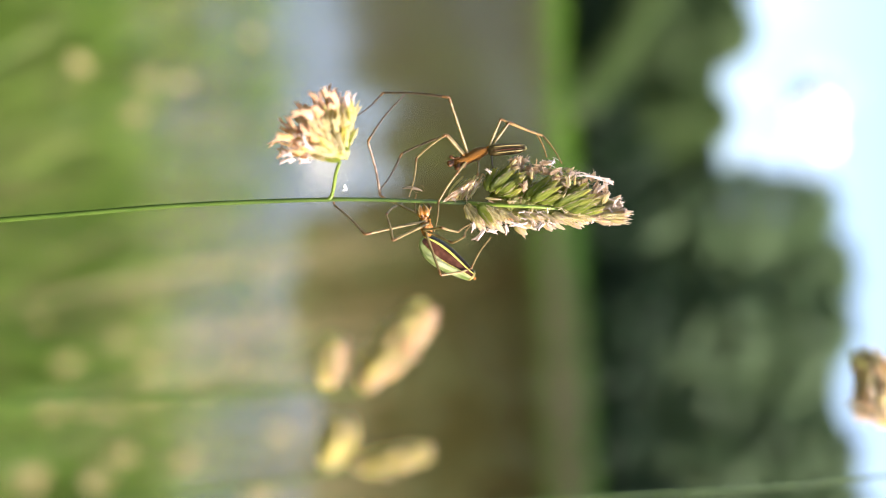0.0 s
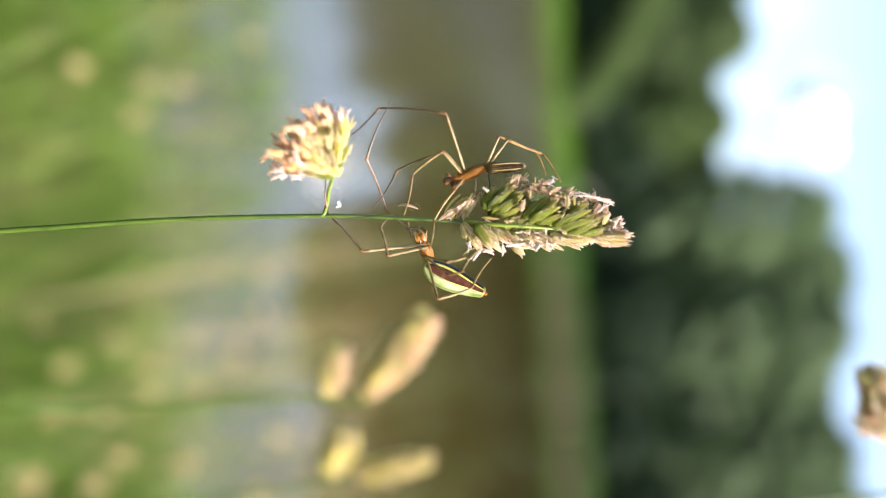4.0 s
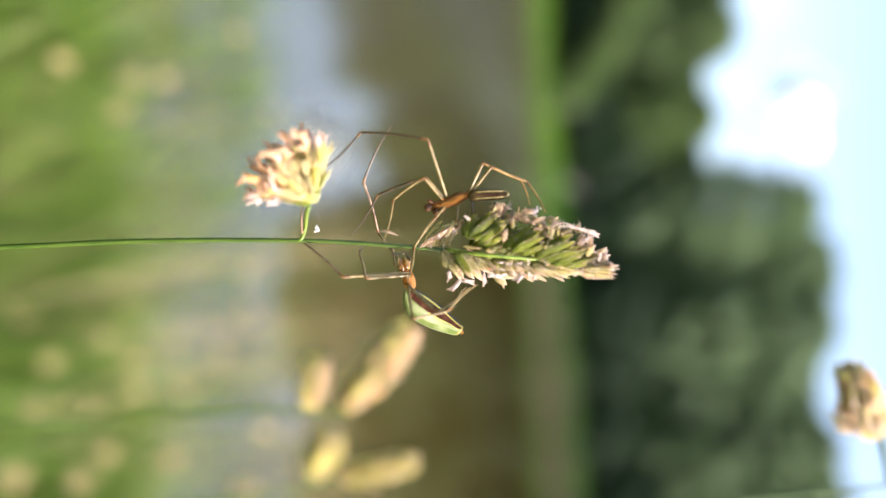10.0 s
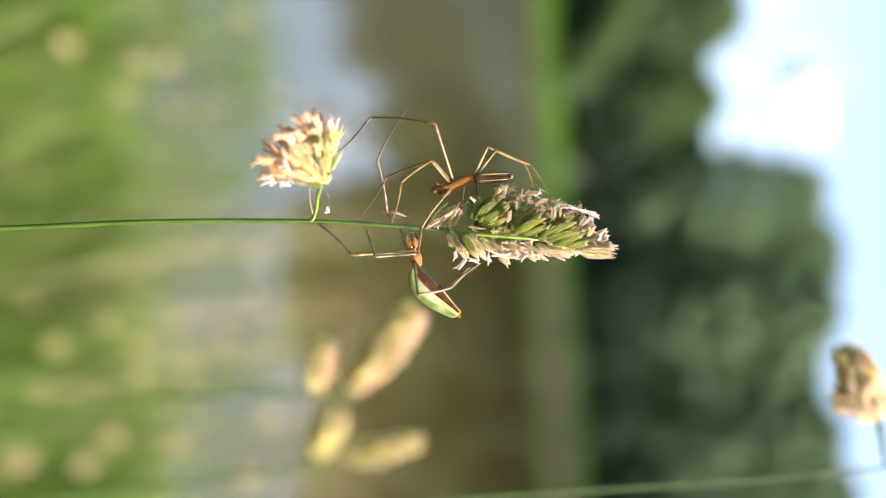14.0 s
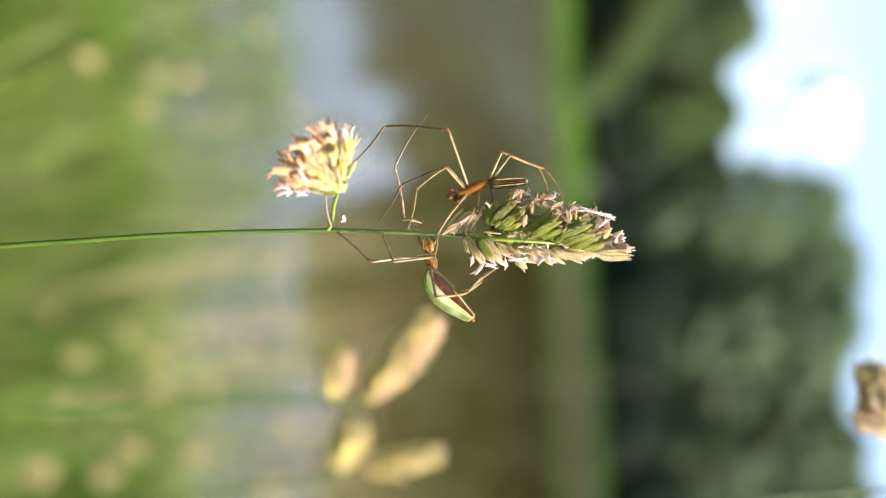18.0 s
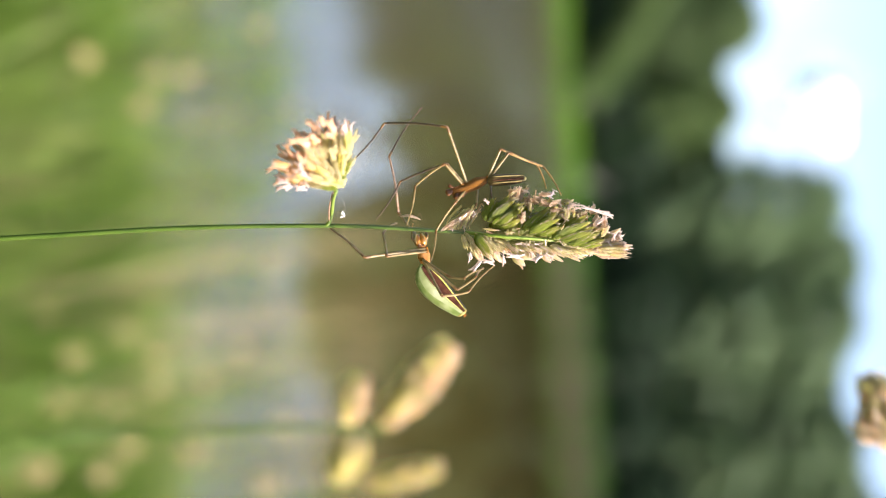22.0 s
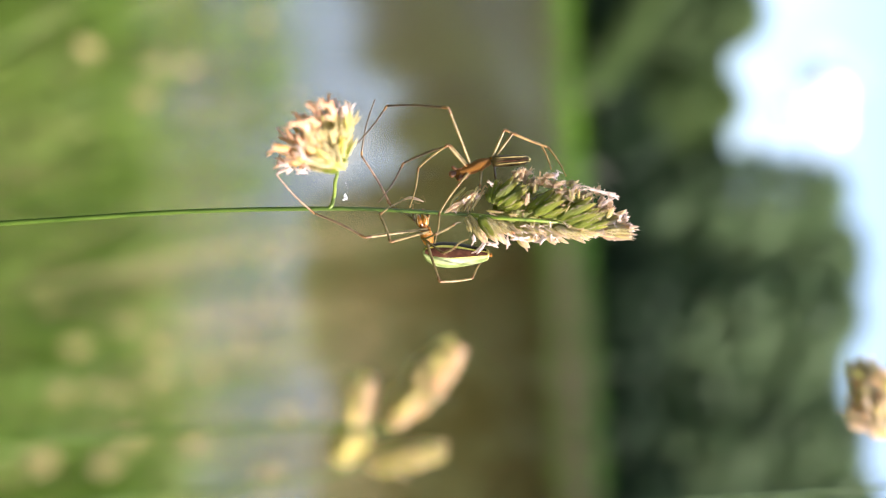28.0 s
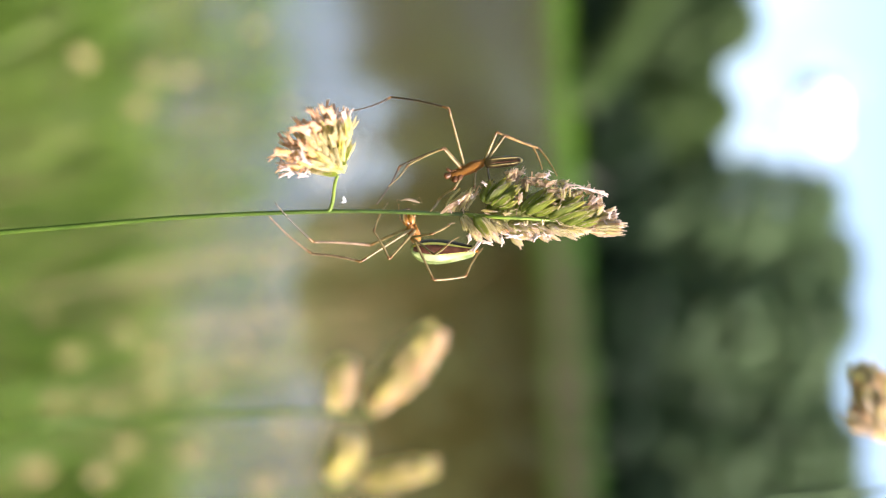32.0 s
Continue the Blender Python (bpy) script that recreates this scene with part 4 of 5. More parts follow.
    for k in range(17):  # a few of the longest reach out beyond the rest
        spray(k, 17, 100 + 66 * (k + 0.5) / 17, rng.uniform(285, 355), rng.uniform(70, 100), rng.uniform(7, 10), RUSTY, "anther")
    for k in range(22):  # pink ribbons at both rims
        spray(k, 22, 170 + rng.uniform(-6, 8) if k < 12 else 92 + rng.uniform(-4, 6), rng.uniform(130, 310) if k < 12 else rng.uniform(150, 290), rng.uniform(50, 80), rng.uniform(9, 13), CREAMS, "anther")
    return root


plain_awn = mesh_of("awn", tube([Vector((x, 0, 0)) for x in (0, 0.3, 0.7, 1.0)], [0.04, 0.035, 0.02, 0.006], 5), LILAC)
grass_stalk = main_stalk()


def other_stalk(label, depth, stem, heads, foot, group, seed, kinds=None, thick=0.0008, size=1.15):
    """A blurred neighbour: stem points and heads (x, y, to x, to y, half width, count) in the picture plane at its depth."""
    root = tagged(new("grass_stalk"), label, "grass", group)
    home = BASE @ pose(0, 0, -depth)
    unit = depth * math.tan(radians(LENS / 2)) / 784
    end = ground_end(home, *foot)
    first = spot(*stem[0], 0, depth)
    pts = spline([end, end.lerp(first, 0.5) + Vector((0, 0.006, 0))] + [spot(*q, 0, depth) for q in stem], 6)
    part("stem", tube(pts, [thick - 0.6 * thick * i / len(pts) for i in range(len(pts))], 8), STEM, root)
    for j, (x0, y0, x1, y1, half, count) in enumerate(heads):
        a, b = spot(x0, y0, 0, depth), spot(x1, y1, 0, depth)
        length = (b - a).length
        near = min(pts, key=lambda q: (q - a).length)
        if (near - a).length > 1e-4:
            part("side_branch", tube(spline([near, near.lerp(a, 0.5) + Vector((0, 0.0005, 0)), a], 4), [0.00028] * 9, 6), STEM, root)
        part("head_axis", tube([a, a.lerp(b, 0.5), a.lerp(b, 0.85)], [0.0003, 0.00025, 0.0001], 6), STEM, root)
        head_pieces(root, a, b - a, length * 0.86, lambda s, c: half * unit * 0.8 * math.sin(math.pi * (0.15 + 0.75 * s)), count,
                    lambda s, c, w: kinds or (GOLDS * 3 + GOLDEN_SCALES + STRAWS[:1] if c > -0.3 else PINKS[:2] + STRAWS[:4]), seed + j, unit * half * size, 0.5)
    root.matrix_world = home
    return root


NEAR_DEPTH, PAIR_DEPTH = 0.19, 0.215
near_neighbour = other_stalk("cocksfoot grass stalk with yellow-green spike and pinkish edge", NEAR_DEPTH, [(-400, 760), (200, 720), (480, 705), (590, 712), (626, 712)],
                             [(615, 706, 738, 560, 47, 290), (556, 704, 575, 624, 40, 150)], (0.08, 0.26), "blurred grass stalks", 100, None, 0.0008, 0.95)
pair_neighbour = other_stalk("cocksfoot grass stalk with two pale green tufts", PAIR_DEPTH, [(-300, 930), (250, 880), (480, 850), (560, 835), (600, 826)],
                             [(596, 826, 730, 798, 34, 130), (553, 832, 580, 764, 44, 130)], (0.10, 0.30), "blurred grass stalks", 120, GOLDS * 2 + GOLDEN_SCALES + STRAWS[:3])


HANG_DEPTH = 0.148
FAWN = surface("glume_fawn", [(0.76, 0.62, 0.42), (0.90, 0.79, 0.62)], 9, 0.55, 0.3, 0.65)
FAWNS = [spikelet_mesh("spikelet", FAWN, 80 + i, 2.0, MARGIN_PINK) for i in range(3)] + [spikelet_mesh("spikelet", CREAMY, 84, 2.0, FAWN)]


def hanging_stalk():
    depth = HANG_DEPTH
    root = other_stalk("tall cocksfoot grass stalk with a drooping straw-brown tuft", depth, [(200, 938), (700, 905), (1050, 880), (1300, 864), (1500, 846), (1700, 822)],
                       [(1556, 756, 1498, 640, 58, 260), (1548, 752, 1472, 716, 34, 70)], (0.06, 0.17), "blurred grass stalks", 140, FAWNS + PINKS[:1] + GOLDS[:1], 0.0005, 0.75)
    return root


hang_neighbour = hanging_stalk()


# far flowering stalks, each a stem with a tuft, in the meadow
def tuft_mesh(seed):
    rng = random.Random(seed)
    bm = bmesh.new()
    for i in range(46):
        z = rng.uniform(0, 0.020)
        a = rng.uniform(0, 6.28)
        r = 0.006 * math.sin(math.pi * (0.2 + 0.7 * z / 0.020)) * rng.random()
        p = Vector((r * math.cos(a), r * math.sin(a), z))
        d = Vector((math.cos(a), math.sin(a), 1.4)).normalized()
        tube([p, p + d * 0.003, p + d * 0.007], [0.0007, 0.0014, 0.0003], 5, bm)
    return mesh_of("tuft", bm, TUFT)


TUFT = surface("tuft_straw", [(0.42, 0.34, 0.14), (0.62, 0.52, 0.28)], 60, 0.6, 0.0, 0.3)
TUFTS = [tuft_mesh(i) for i in range(3)]


def far_stalk(px, py, depth, seed, lab="pale straw-coloured grass head on a thin stem"):
    rng = random.Random(seed)
    top = BASE @ (spot(px, py, 0, depth) + Vector((0, 0, -depth)))
    gx, gy = top.x + rng.uniform(-0.05, 0.05), top.y + rng.uniform(-0.03, 0.05)
    root = tagged(new("grass_stalk"), lab, "grass", "meadow grass stalks")
    root.location = (gx, gy, ground_height(gx, gy) - 0.01)
    t = top - root.location
    part("stem", tube(spline([Vector((0, 0, 0)), Vector((t.x * 0.3, t.y * 0.3, t.z * 0.6)), Vector(t)], 4), [0.0011 - 0.00007 * i for i in range(9)], 6), STEM, root)
    piece("tuft", rng.choice(TUFTS), root, Matrix.Translation(t) @ Matrix.Rotation(rng.uniform(-0.5, 0.5), 4, "X") @ Matrix.Rotation(rng.uniform(-0.4, 0.4), 4, "Y") @ Matrix.Scale(rng.uniform(0.65, 1.05), 4) @ Matrix.Translation((0, 0, -0.01)))


for i, (px, py, d) in enumerate(((112, 105, 0.85), (232, 138, 0.9), (292, 142, 0.95), (212, 196, 0.85), (185, 598, 0.8), (60, 715, 0.75), (120, 720, 0.75), (165, 725, 0.8), (240, 695, 0.85),
                                 (185, 800, 0.75), (140, 850, 0.7), (330, 690, 1.0), (440, 480, 1.1), (440, 540, 1.15), (300, 810, 0.8), (40, 560, 0.9), (90, 640, 0.85),
                                 (240, 640, 1.0), (470, 760, 0.9), (430, 870, 0.6), (20, 840, 0.7), (390, 620, 1.2), (480, 200, 1.3), (420, 60, 1.3))):
    far_stalk(px, py, d, i)

# ---- the two spiders ----
MM = 0.001
SIGNS = (1, -1, 1)


def segment(name, length, r0, r1, material, parent=None, knee=1.0, bow=0.0):
    """One leg segment along +x, a little swollen at the joint, slightly bowed."""
    line = lambda s: Vector((length * s, bow * length * math.sin(math.pi * max(0, s)), 0))
    pts = [line(s) for s in (-0.01, 0.03, 0.10, 0.3, 0.5, 0.7, 0.9, 0.97, 1.0)]
    bm = tube(pts, [r0 * 0.7, r0 * knee, r0, r0 * 0.8 + r1 * 0.2, (r0 + r1) / 2, r0 * 0.2 + r1 * 0.8, r1, r1 * 1.15, r1 * 0.8], 8)
    if name != "leg":  # short bristles
        rng = random.Random(int(length * 1e7))
        for k in range(int(length / 0.00022)):
            s, a = rng.uniform(0.08, 0.95), rng.uniform(0, 6.28)
            p = line(s)
            d = Vector((0.9, math.cos(a), math.sin(a))).normalized()
            tube([p, p + d * (r0 + rng.uniform(0.00008, 0.0002))], [0.000014, 0.000005], 3, bm)
    ob = part(name, bm, material, parent)
    ob.data.materials.append(KNEE)
    for f in ob.data.polygons:
        x = f.center.x / length
        if (name != "leg" and x < 0.10) or (name == "leg" and x > 0.93) or (name == "tibia" and x > 0.95):
            f.material_index = 1
    return ob


def chain(start, joints, lengths, signs=SIGNS):
    """The joints of a leg in space: its segments keep their length, so what the plane lacks goes into depth."""
    pts = [Vector(start)]
    for (x, y), l, s in zip(joints, lengths, signs):
        p = pts[-1]
        dx, dy = x - p.x, y - p.y
        flat = math.hypot(dx, dy)
        if flat > l * 0.995:
            dx, dy = dx * l * 0.995 / flat, dy * l * 0.995 / flat
        dz = math.sqrt(max(0.0, l * l - dx * dx - dy * dy))
        pts.append(Vector((p.x + dx, p.y + dy, p.z + s * dz)))
    return pts


def leg_frames(pts, before=None):
    """A frame for each segment; turned the shortest way from the frames before."""
    out = []
    for i, (a, b) in enumerate(zip(pts, pts[1:])):
        d = (b - a).normalized()
        if before:
            q = before[i].to_quaternion()
            q = (q @ Vector((1, 0, 0))).rotation_difference(d) @ q
        else:
            q = d.to_track_quat("X", "Z")
        out.append(Matrix.Translation(a * MM) @ q.to_matrix().to_4x4())
    return out


MOVES = []


def leg(spider, poses, radius, material, dark=None, signs=SIGNS, tip=None):
    """poses: (seconds, start, joints) in the spider's space, mm. Builds leg > tibia, tarsus and keeps the keyed rows."""
    count = len(poses[0][2])
    lengths = []
    for i in range(count):
        far = 0
        for _, st, js in poses:
            a = st if i == 0 else js[i - 1]
            far = max(far, math.hypot(js[i][0] - a[0], js[i][1] - a[1]))
        lengths.append(far * 1.03)
    radii = [(radius, radius * 0.85), (radius * 0.85, radius * 0.72), (radius * 0.7, radius * 0.42)]
    femur = segment("leg", lengths[0] * MM, radii[0][0], radii[0][1], material, spider)
    parts = [femur] + [segment(n, lengths[i + 1] * MM, *radii[i + 1], (tip if tip and i else dark or material), femur, 1.3, (-0.025, 0.04)[i]) for i, n in enumerate(("tibia", "tarsus")[:count - 1])]
    bm = bmesh.new()
    bmesh.ops.create_icosphere(bm, subdivisions=2, radius=radius * 1.35)
    hip = part("hip", bm, CARAPACE, spider)
    hip.location = Vector((poses[0][1][0], poses[0][1][1], poses[0][1][2] if len(poses[0][1]) > 2 else 0)) * MM
    hip.scale = (1.3, 1.0, 1.0)
    rows = [[] for _ in parts]
    before = None
    for t, st, js in poses:
        fr = leg_frames(chain((st[0], st[1], st[2] if len(st) > 2 else 0), js, lengths, signs), before)
        before = fr
        rows[0].append((t, fr[0]))
        for i in range(1, count):
            rows[i].append((t, fr[0].inverted() @ fr[i]))
    for ob, r in zip(parts, rows):
        ob.matrix_basis = r[0][1]
        if len(r) > 1:
            MOVES.append((ob, r))
    return femur


def at_mm(px, py):
    p = spot(px, py)
    return (p.x / MM, p.y / MM)


MALE_LEG = [
    (0, -1.74, 15.08, -8.96, 15.98, -12.46, 12.26),
    (28, -1.98, 15.05, -8.82, 15.68, -13.05, 10.37),
    (28.5, -4.09, 14.03, -10.80, 13.93, -12.64, 12.73),
    (29, -4.74, 13.38, -11.64, 12.82, -12.72, 11.33),
    (29.3, -5.39, 13.20, -11.75, 12.13, -13.14, 10.54),
    (29.5, -2.19, 15.35, -9.10, 16.77, -12.36, 14.21),
    (30, -1.16, 15.74, -7.71, 17.85, -12.92, 15.40),
    (32, -1.35, 15.50, -7.93, 17.31, -12.29, 15.06)]


def male_spider():
    root = tagged(new("spider"), "slender orange-brown long-jawed spider clinging to the spike", "spider")
    # carapace, from the jaws to the waist
    a, b = spot(761, 310, 0.3), spot(826, 287, 0.3)
    k = (b - a).length
    bm = lathe(1.0, [(0, 0.06, 0), (0.06, 0.12, 0), (0.22, 0.135, -0.01), (0.38, 0.12, -0.01), (0.55, 0.145, 0.01), (0.72, 0.15, 0.03), (0.86, 0.12, 0.03), (0.95, 0.10, 0.03), (1.0, 0.04, 0.02)], 14)
    ob = part("carapace", bm, CARAPACE, root, "orange-brown carapace")
    ob.matrix_basis = along_x(a, b - a, 0, k)
    c = spot(893, 282.5, 0.3)
    bm = lathe(1.0, [(0, 0.05, 0), (0.06, 0.14, 0), (0.25, 0.155, 0), (0.6, 0.15, 0), (0.9, 0.12, 0), (0.98, 0.075, 0), (1.0, 0.02, 0)], 14)
    ob = part("abdomen", bm, OLIVE, root, "narrow olive-brown abdomen with dark sides")
    ob.matrix_basis = along_x(b - (c - b) * 0.02, c - b, 0, (c - b).length)
    for off in (-5.5, 1.0, 5.5):
        line = spline([spot(834, 286.5 + off, 0.9), spot(862, 284.5 + off, 1.0), spot(890, 282.5 + off * 0.8, 0.8)], 5)
        part("stripe", tube(line, [0.00002 + 0.00006 * math.sin(math.pi * (k + 0.5) / len(line)) for k in range(len(line))], 6), BELLY if off == 1.0 else GOLD_LINE, root, "" if off == 1.0 else "thin golden stripe")
    bm = lathe(1.0, [(0, 0.02, 0), (0.2, 0.42, 0), (0.6, 0.5, 0), (0.9, 0.3, 0), (1.0, 0.05, 0)], 12)
    tip = part("tail", bm, TAIL, root, "pale golden tail tip")
    tip.matrix_basis = along_x(spot(885, 283, 0.3), spot(894, 282.4, 0.3) - spot(885, 283, 0.3), 0, 0.00062, 1.0)
    for x0, y0, x1, y1, r in ((770, 305, 752, 311, 0.00034), (776, 307, 771, 321, 0.00036), (768, 302, 757, 295, 0.00018), (788, 306, 778, 316, 0.0003)):
        line = spline([spot(x0, y0, 0.4), spot((x0 + x1) / 2 - 2, (y0 + y1) / 2, 0.6), spot(x1, y1, 0.5)], 4)
        part("palp", tube(line, [r * q for q in (0.6, 0.7, 0.8, 0.9, 1.0, 1.1, 1.2, 1.0, 0.5)], 8), PALPS, root, "dark glossy palp")
    for x, y, z in ((768, 300, 0.9), (772, 299, 1.0)):
        bm = bmesh.new()
        bmesh.ops.create_icosphere(bm, subdivisions=2, radius=0.00011)
        e = part("eye", bm, PALPS, root)
        e.location = spot(x, y, z)
    r = 0.000155
    still = lambda st, *js: [(0.0, (*at_mm(*st), 0.3), [at_mm(*j) for j in js])]
    st = (*at_mm(789, 292), 0.3)
    leg(root, [(q[0], st, [(q[1], q[2]), (q[3], q[4]), (q[5], q[6])]) for q in MALE_LEG], r, LEG_TAN, LEG_BROWN_SHADED)
    leg(root, still((784, 293), (754, 259), (670, 289), (628, 359)), r, LEG_TAN, LEG_BROWN_SHADED)
    j0 = [at_mm(750, 260), at_mm(697, 297), at_mm(683, 368)]
    j1 = [at_mm(748, 256), at_mm(682, 284), at_mm(650, 318)]
    j2 = [at_mm(752, 262), at_mm(686, 290), at_mm(655, 330)]
    st = (*at_mm(781, 294), 0.5)
    leg(root, [(0.0, st, j0), (28.6, st, j0), (29.4, st, j1), (30.2, st, j2), (32.0, st, j2)], r, LEG_TAN, LEG_TAN)
    m0 = [at_mm(770, 326), at_mm(735, 377), at_mm(727, 430)]
    m1 = [at_mm(770, 332), at_mm(740, 350), at_mm(726, 372)]
    st = (*at_mm(788, 303), 0.4)
    leg(root, [(0.0, st, m0), (28.6, st, m0), (29.5, st, m1), (32.0, st, m1)], r * 1.05, LEG_TAN)
    leg(root, still((826, 281), (848, 232), (912, 256), (929, 301)), r, LEG_TAN, LEG_GOLD)
    leg(root, still((830, 281), (863, 238), (924, 261), (955, 313)), r, LEG_TAN, LEG_GOLD)
    leg(root, still((808, 301), (806, 330), (796, 350), (789, 365)), r * 0.9, LEG_TAN)
    leg(root, still((816, 294), (831, 284), (833, 316), (833, 328)), r * 0.9, LEG_BROWN_SHADED)
    return root


FEMALE_BODY = [
    (0, -4.57, 1.84, 99.8),
    (2, -4.42, 1.15, 114.1),
    (6, -3.93, 1.02, 114.4),
    (9, -3.84, 1.06, 111.1),
    (13, -3.79, 1.16, 107.0),
    (18, -3.93, 1.65, 102.2),
    (25, -5.03, 1.97, 103.2),
    (28, -4.67, 2.08, 107.3),
    (28.5, -5.09, 1.57, 107.9),
    (29, -5.34, 1.96, 118.9),
    (29.3, -8.30, 1.84, 126.0),
    (29.5, -8.05, 2.58, 107.3),
    (30, -5.42, 1.97, 111.5),
    (32, -5.79, 2.34, 109.7)]
FEMALE_LEAN = [(0, -37, 80), (0.5, -21, 90), (1, -18, 92), (2, -17, 92), (3, -19, 90), (5.5, -33, 64), (9, -32, 62), (13, -43, 60), (18, -46, 60), (23, -47, 62), (24, -43, 72), (25, -57, 80),
               (25.5, -57, 80), (27.5, -16, 76), (28, -2, 78), (28.5, 1, 78), (29, 2, 78), (29.3, 4, 90), (29.5, 4, 92), (30, 1, 81), (32, -2, 79)]
FEMALE_DEPTH = -0.5


def body_at(t):
    """The female's place and lean on the stalk at t seconds."""
    ks = [k[0] for k in FEMALE_BODY]
    return [float(np.interp(t, ks, [k[i] for k in FEMALE_BODY])) for i in (1, 2, 3)]


def body_pose(t):
    x, y, a = body_at(t)
    return pose(x * MM, y * MM, FEMALE_DEPTH * MM, 0, 0, a)


LEG_A = [
    (0, -11.21, 0.51, -15.02, 4.02, -13.92, 7.96),
    (2, -10.91, 0.14, -14.93, 4.23, -13.99, 8.17),
    (6, -10.51, 0.60, -14.87, 4.11, -14.80, 7.79),
    (9, -10.38, 0.76, -14.92, 4.14, -14.31, 8.14),
    (13, -10.39, 0.88, -14.87, 4.45, -14.68, 8.14),
    (18, -10.19, 1.04, -14.73, 4.56, -14.72, 8.07),
    (25, -11.15, 1.10, -15.35, 4.18, -13.84, 8.10),
    (28, -10.99, 1.34, -16.77, 3.92, -20.29, 8.11),
    (28.5, -10.80, -1.58, -16.97, -0.78, -21.29, 3.66),
    (29, -9.55, -1.21, -16.04, -1.31, -20.61, 0.64),
    (29.3, -9.45, -1.08, -14.46, -4.57, -18.60, -6.11),
    (29.5, -13.01, 1.12, -15.31, 3.87, -18.96, 7.98),
    (30, -10.80, -1.15, -16.85, 0.34, -20.78, 5.27),
    (32, -11.52, -1.27, -17.46, -0.33, -22.06, 4.08)]
LEG_B = [
    (0, -9.68, 4.98, -10.75, 10.74, -6.51, 15.42),
    (2, -9.26, 4.97, -10.87, 10.69, -7.13, 16.03),
    (6, -7.88, 5.01, -10.21, 10.40, -8.14, 16.52),
    (9, -7.29, 5.39, -8.83, 10.54, -5.95, 16.60),
    (13, -7.11, 5.48, -8.20, 11.38, -4.87, 16.66),
    (18, -7.00, 5.99, -7.82, 11.56, -4.10, 17.11),
    (25, -7.99, 6.35, -8.98, 12.93, -5.10, 17.96),
    (28, -8.93, 5.04, -11.82, 10.37, -9.97, 16.21),
    (28.5, -9.70, 4.81, -13.46, 8.88, -12.64, 13.74),
    (29, -9.73, 4.23, -13.96, 7.70, -17.09, 7.08),
    (29.3, -10.32, 4.55, -13.51, 7.49, -16.42, 5.72),
    (29.5, -13.84, 2.98, -16.78, 5.02, -18.96, 7.35),
    (30, -10.59, 0.35, -16.85, 0.46, -20.58, 5.06),
    (32, -10.85, 0.54, -17.22, 1.03, -20.76, 5.46)]
LEG_C = [
    (0, -8.11, -0.25, -8.89, 2.68, -7.20, 4.11),
    (2, -7.60, -0.58, -8.59, 2.67, -6.90, 4.51),
    (6, -8.11, 0.41, -9.11, 3.21, -8.20, 4.13),
    (9, -7.99, 0.64, -8.94, 3.32, -8.12, 4.35),
    (13, -7.93, 0.74, -9.02, 3.38, -8.23, 4.51),
    (18, -7.79, 1.04, -9.03, 3.72, -8.32, 4.55),
    (25, -8.81, 1.25, -9.12, 3.58, -6.93, 5.72),
    (28, -8.19, 0.86, -9.55, 3.81, -6.26, 5.87),
    (28.5, -8.43, 0.35, -9.49, 3.68, -6.31, 5.63),
    (29, -8.89, 1.44, -9.65, 3.80, -6.29, 5.06),
    (29.3, -11.25, 0.27, -10.22, 3.52, -8.01, 6.74),
    (29.5, -11.07, 6.23, -9.59, 8.19, -5.60, 7.15),
    (30, -7.26, -1.33, -8.70, 1.88, -7.01, 7.28),
    (32, -8.24, -1.03, -9.97, 2.10, -8.64, 5.47)]
LEG_F = [
    (0, -1.66, -0.57, -0.39, 0.04, 0.46, 1.27),
    (2, -2.42, -0.96, -0.75, -0.36, 0.10, 0.87),
    (6, -0.58, -2.38, 0.62, -2.17, 3.21, 0.43),
    (9, -0.48, -2.35, 0.67, -2.35, 2.90, 0.04),
    (13, -0.66, -2.46, 0.36, -2.31, 2.97, -0.19),
    (18, -0.70, -2.06, 0.54, -1.86, 2.81, -0.00),
    (25, -2.64, -0.20, -0.94, -0.61, 1.17, -0.17),
    (28, -2.55, -0.27, -1.32, 0.35, 0.11, 1.17),
    (28.5, -2.24, -0.45, -0.82, 0.17, 0.39, 0.98),
    (29, -2.88, 0.13, -1.60, 0.55, -0.31, 1.40),
    (29.3, -4.45, 2.15, -2.18, 2.83, -0.75, 2.79),
    (29.5, -5.44, 0.53, -3.76, 0.73, -2.29, 1.05),
    (30, -2.47, 0.19, -1.22, 0.61, -0.39, 1.43),
    (32, -3.23, -0.56, -1.94, 0.27, -0.44, 1.30)]
LEG_G = [
    (0, -2.96, -4.09, 0.46, -3.52, 2.86, -0.01),
    (2, -2.27, -4.61, 1.28, -3.50, 2.99, -0.00),
    (6, -2.86, -3.78, 0.82, -2.57, 3.42, 0.23),
    (9, -2.95, -3.18, 0.76, -2.43, 3.68, 0.25),
    (13, -3.10, -3.15, 0.57, -2.31, 3.57, 0.24),
    (18, -3.17, -2.68, 0.13, -2.35, 3.63, 0.41),
    (25, -2.20, -3.16, 0.64, -2.72, 3.08, 0.05),
    (28, -2.96, -3.35, 0.53, -3.13, 2.36, -0.46),
    (28.5, -2.44, -3.98, 1.01, -3.27, 2.82, -0.02),
    (29, -3.24, -3.15, 0.43, -2.99, 2.66, 0.11),
    (29.3, -3.75, -2.46, -0.06, -2.67, 2.46, 0.13),
    (29.5, -4.61, -1.36, -0.93, -1.68, 0.84, -0.77),
    (30, -3.11, -3.63, 0.42, -3.23, 2.30, -0.24),
    (32, -3.40, -3.44, 0.25, -3.16, 2.29, -0.02)]

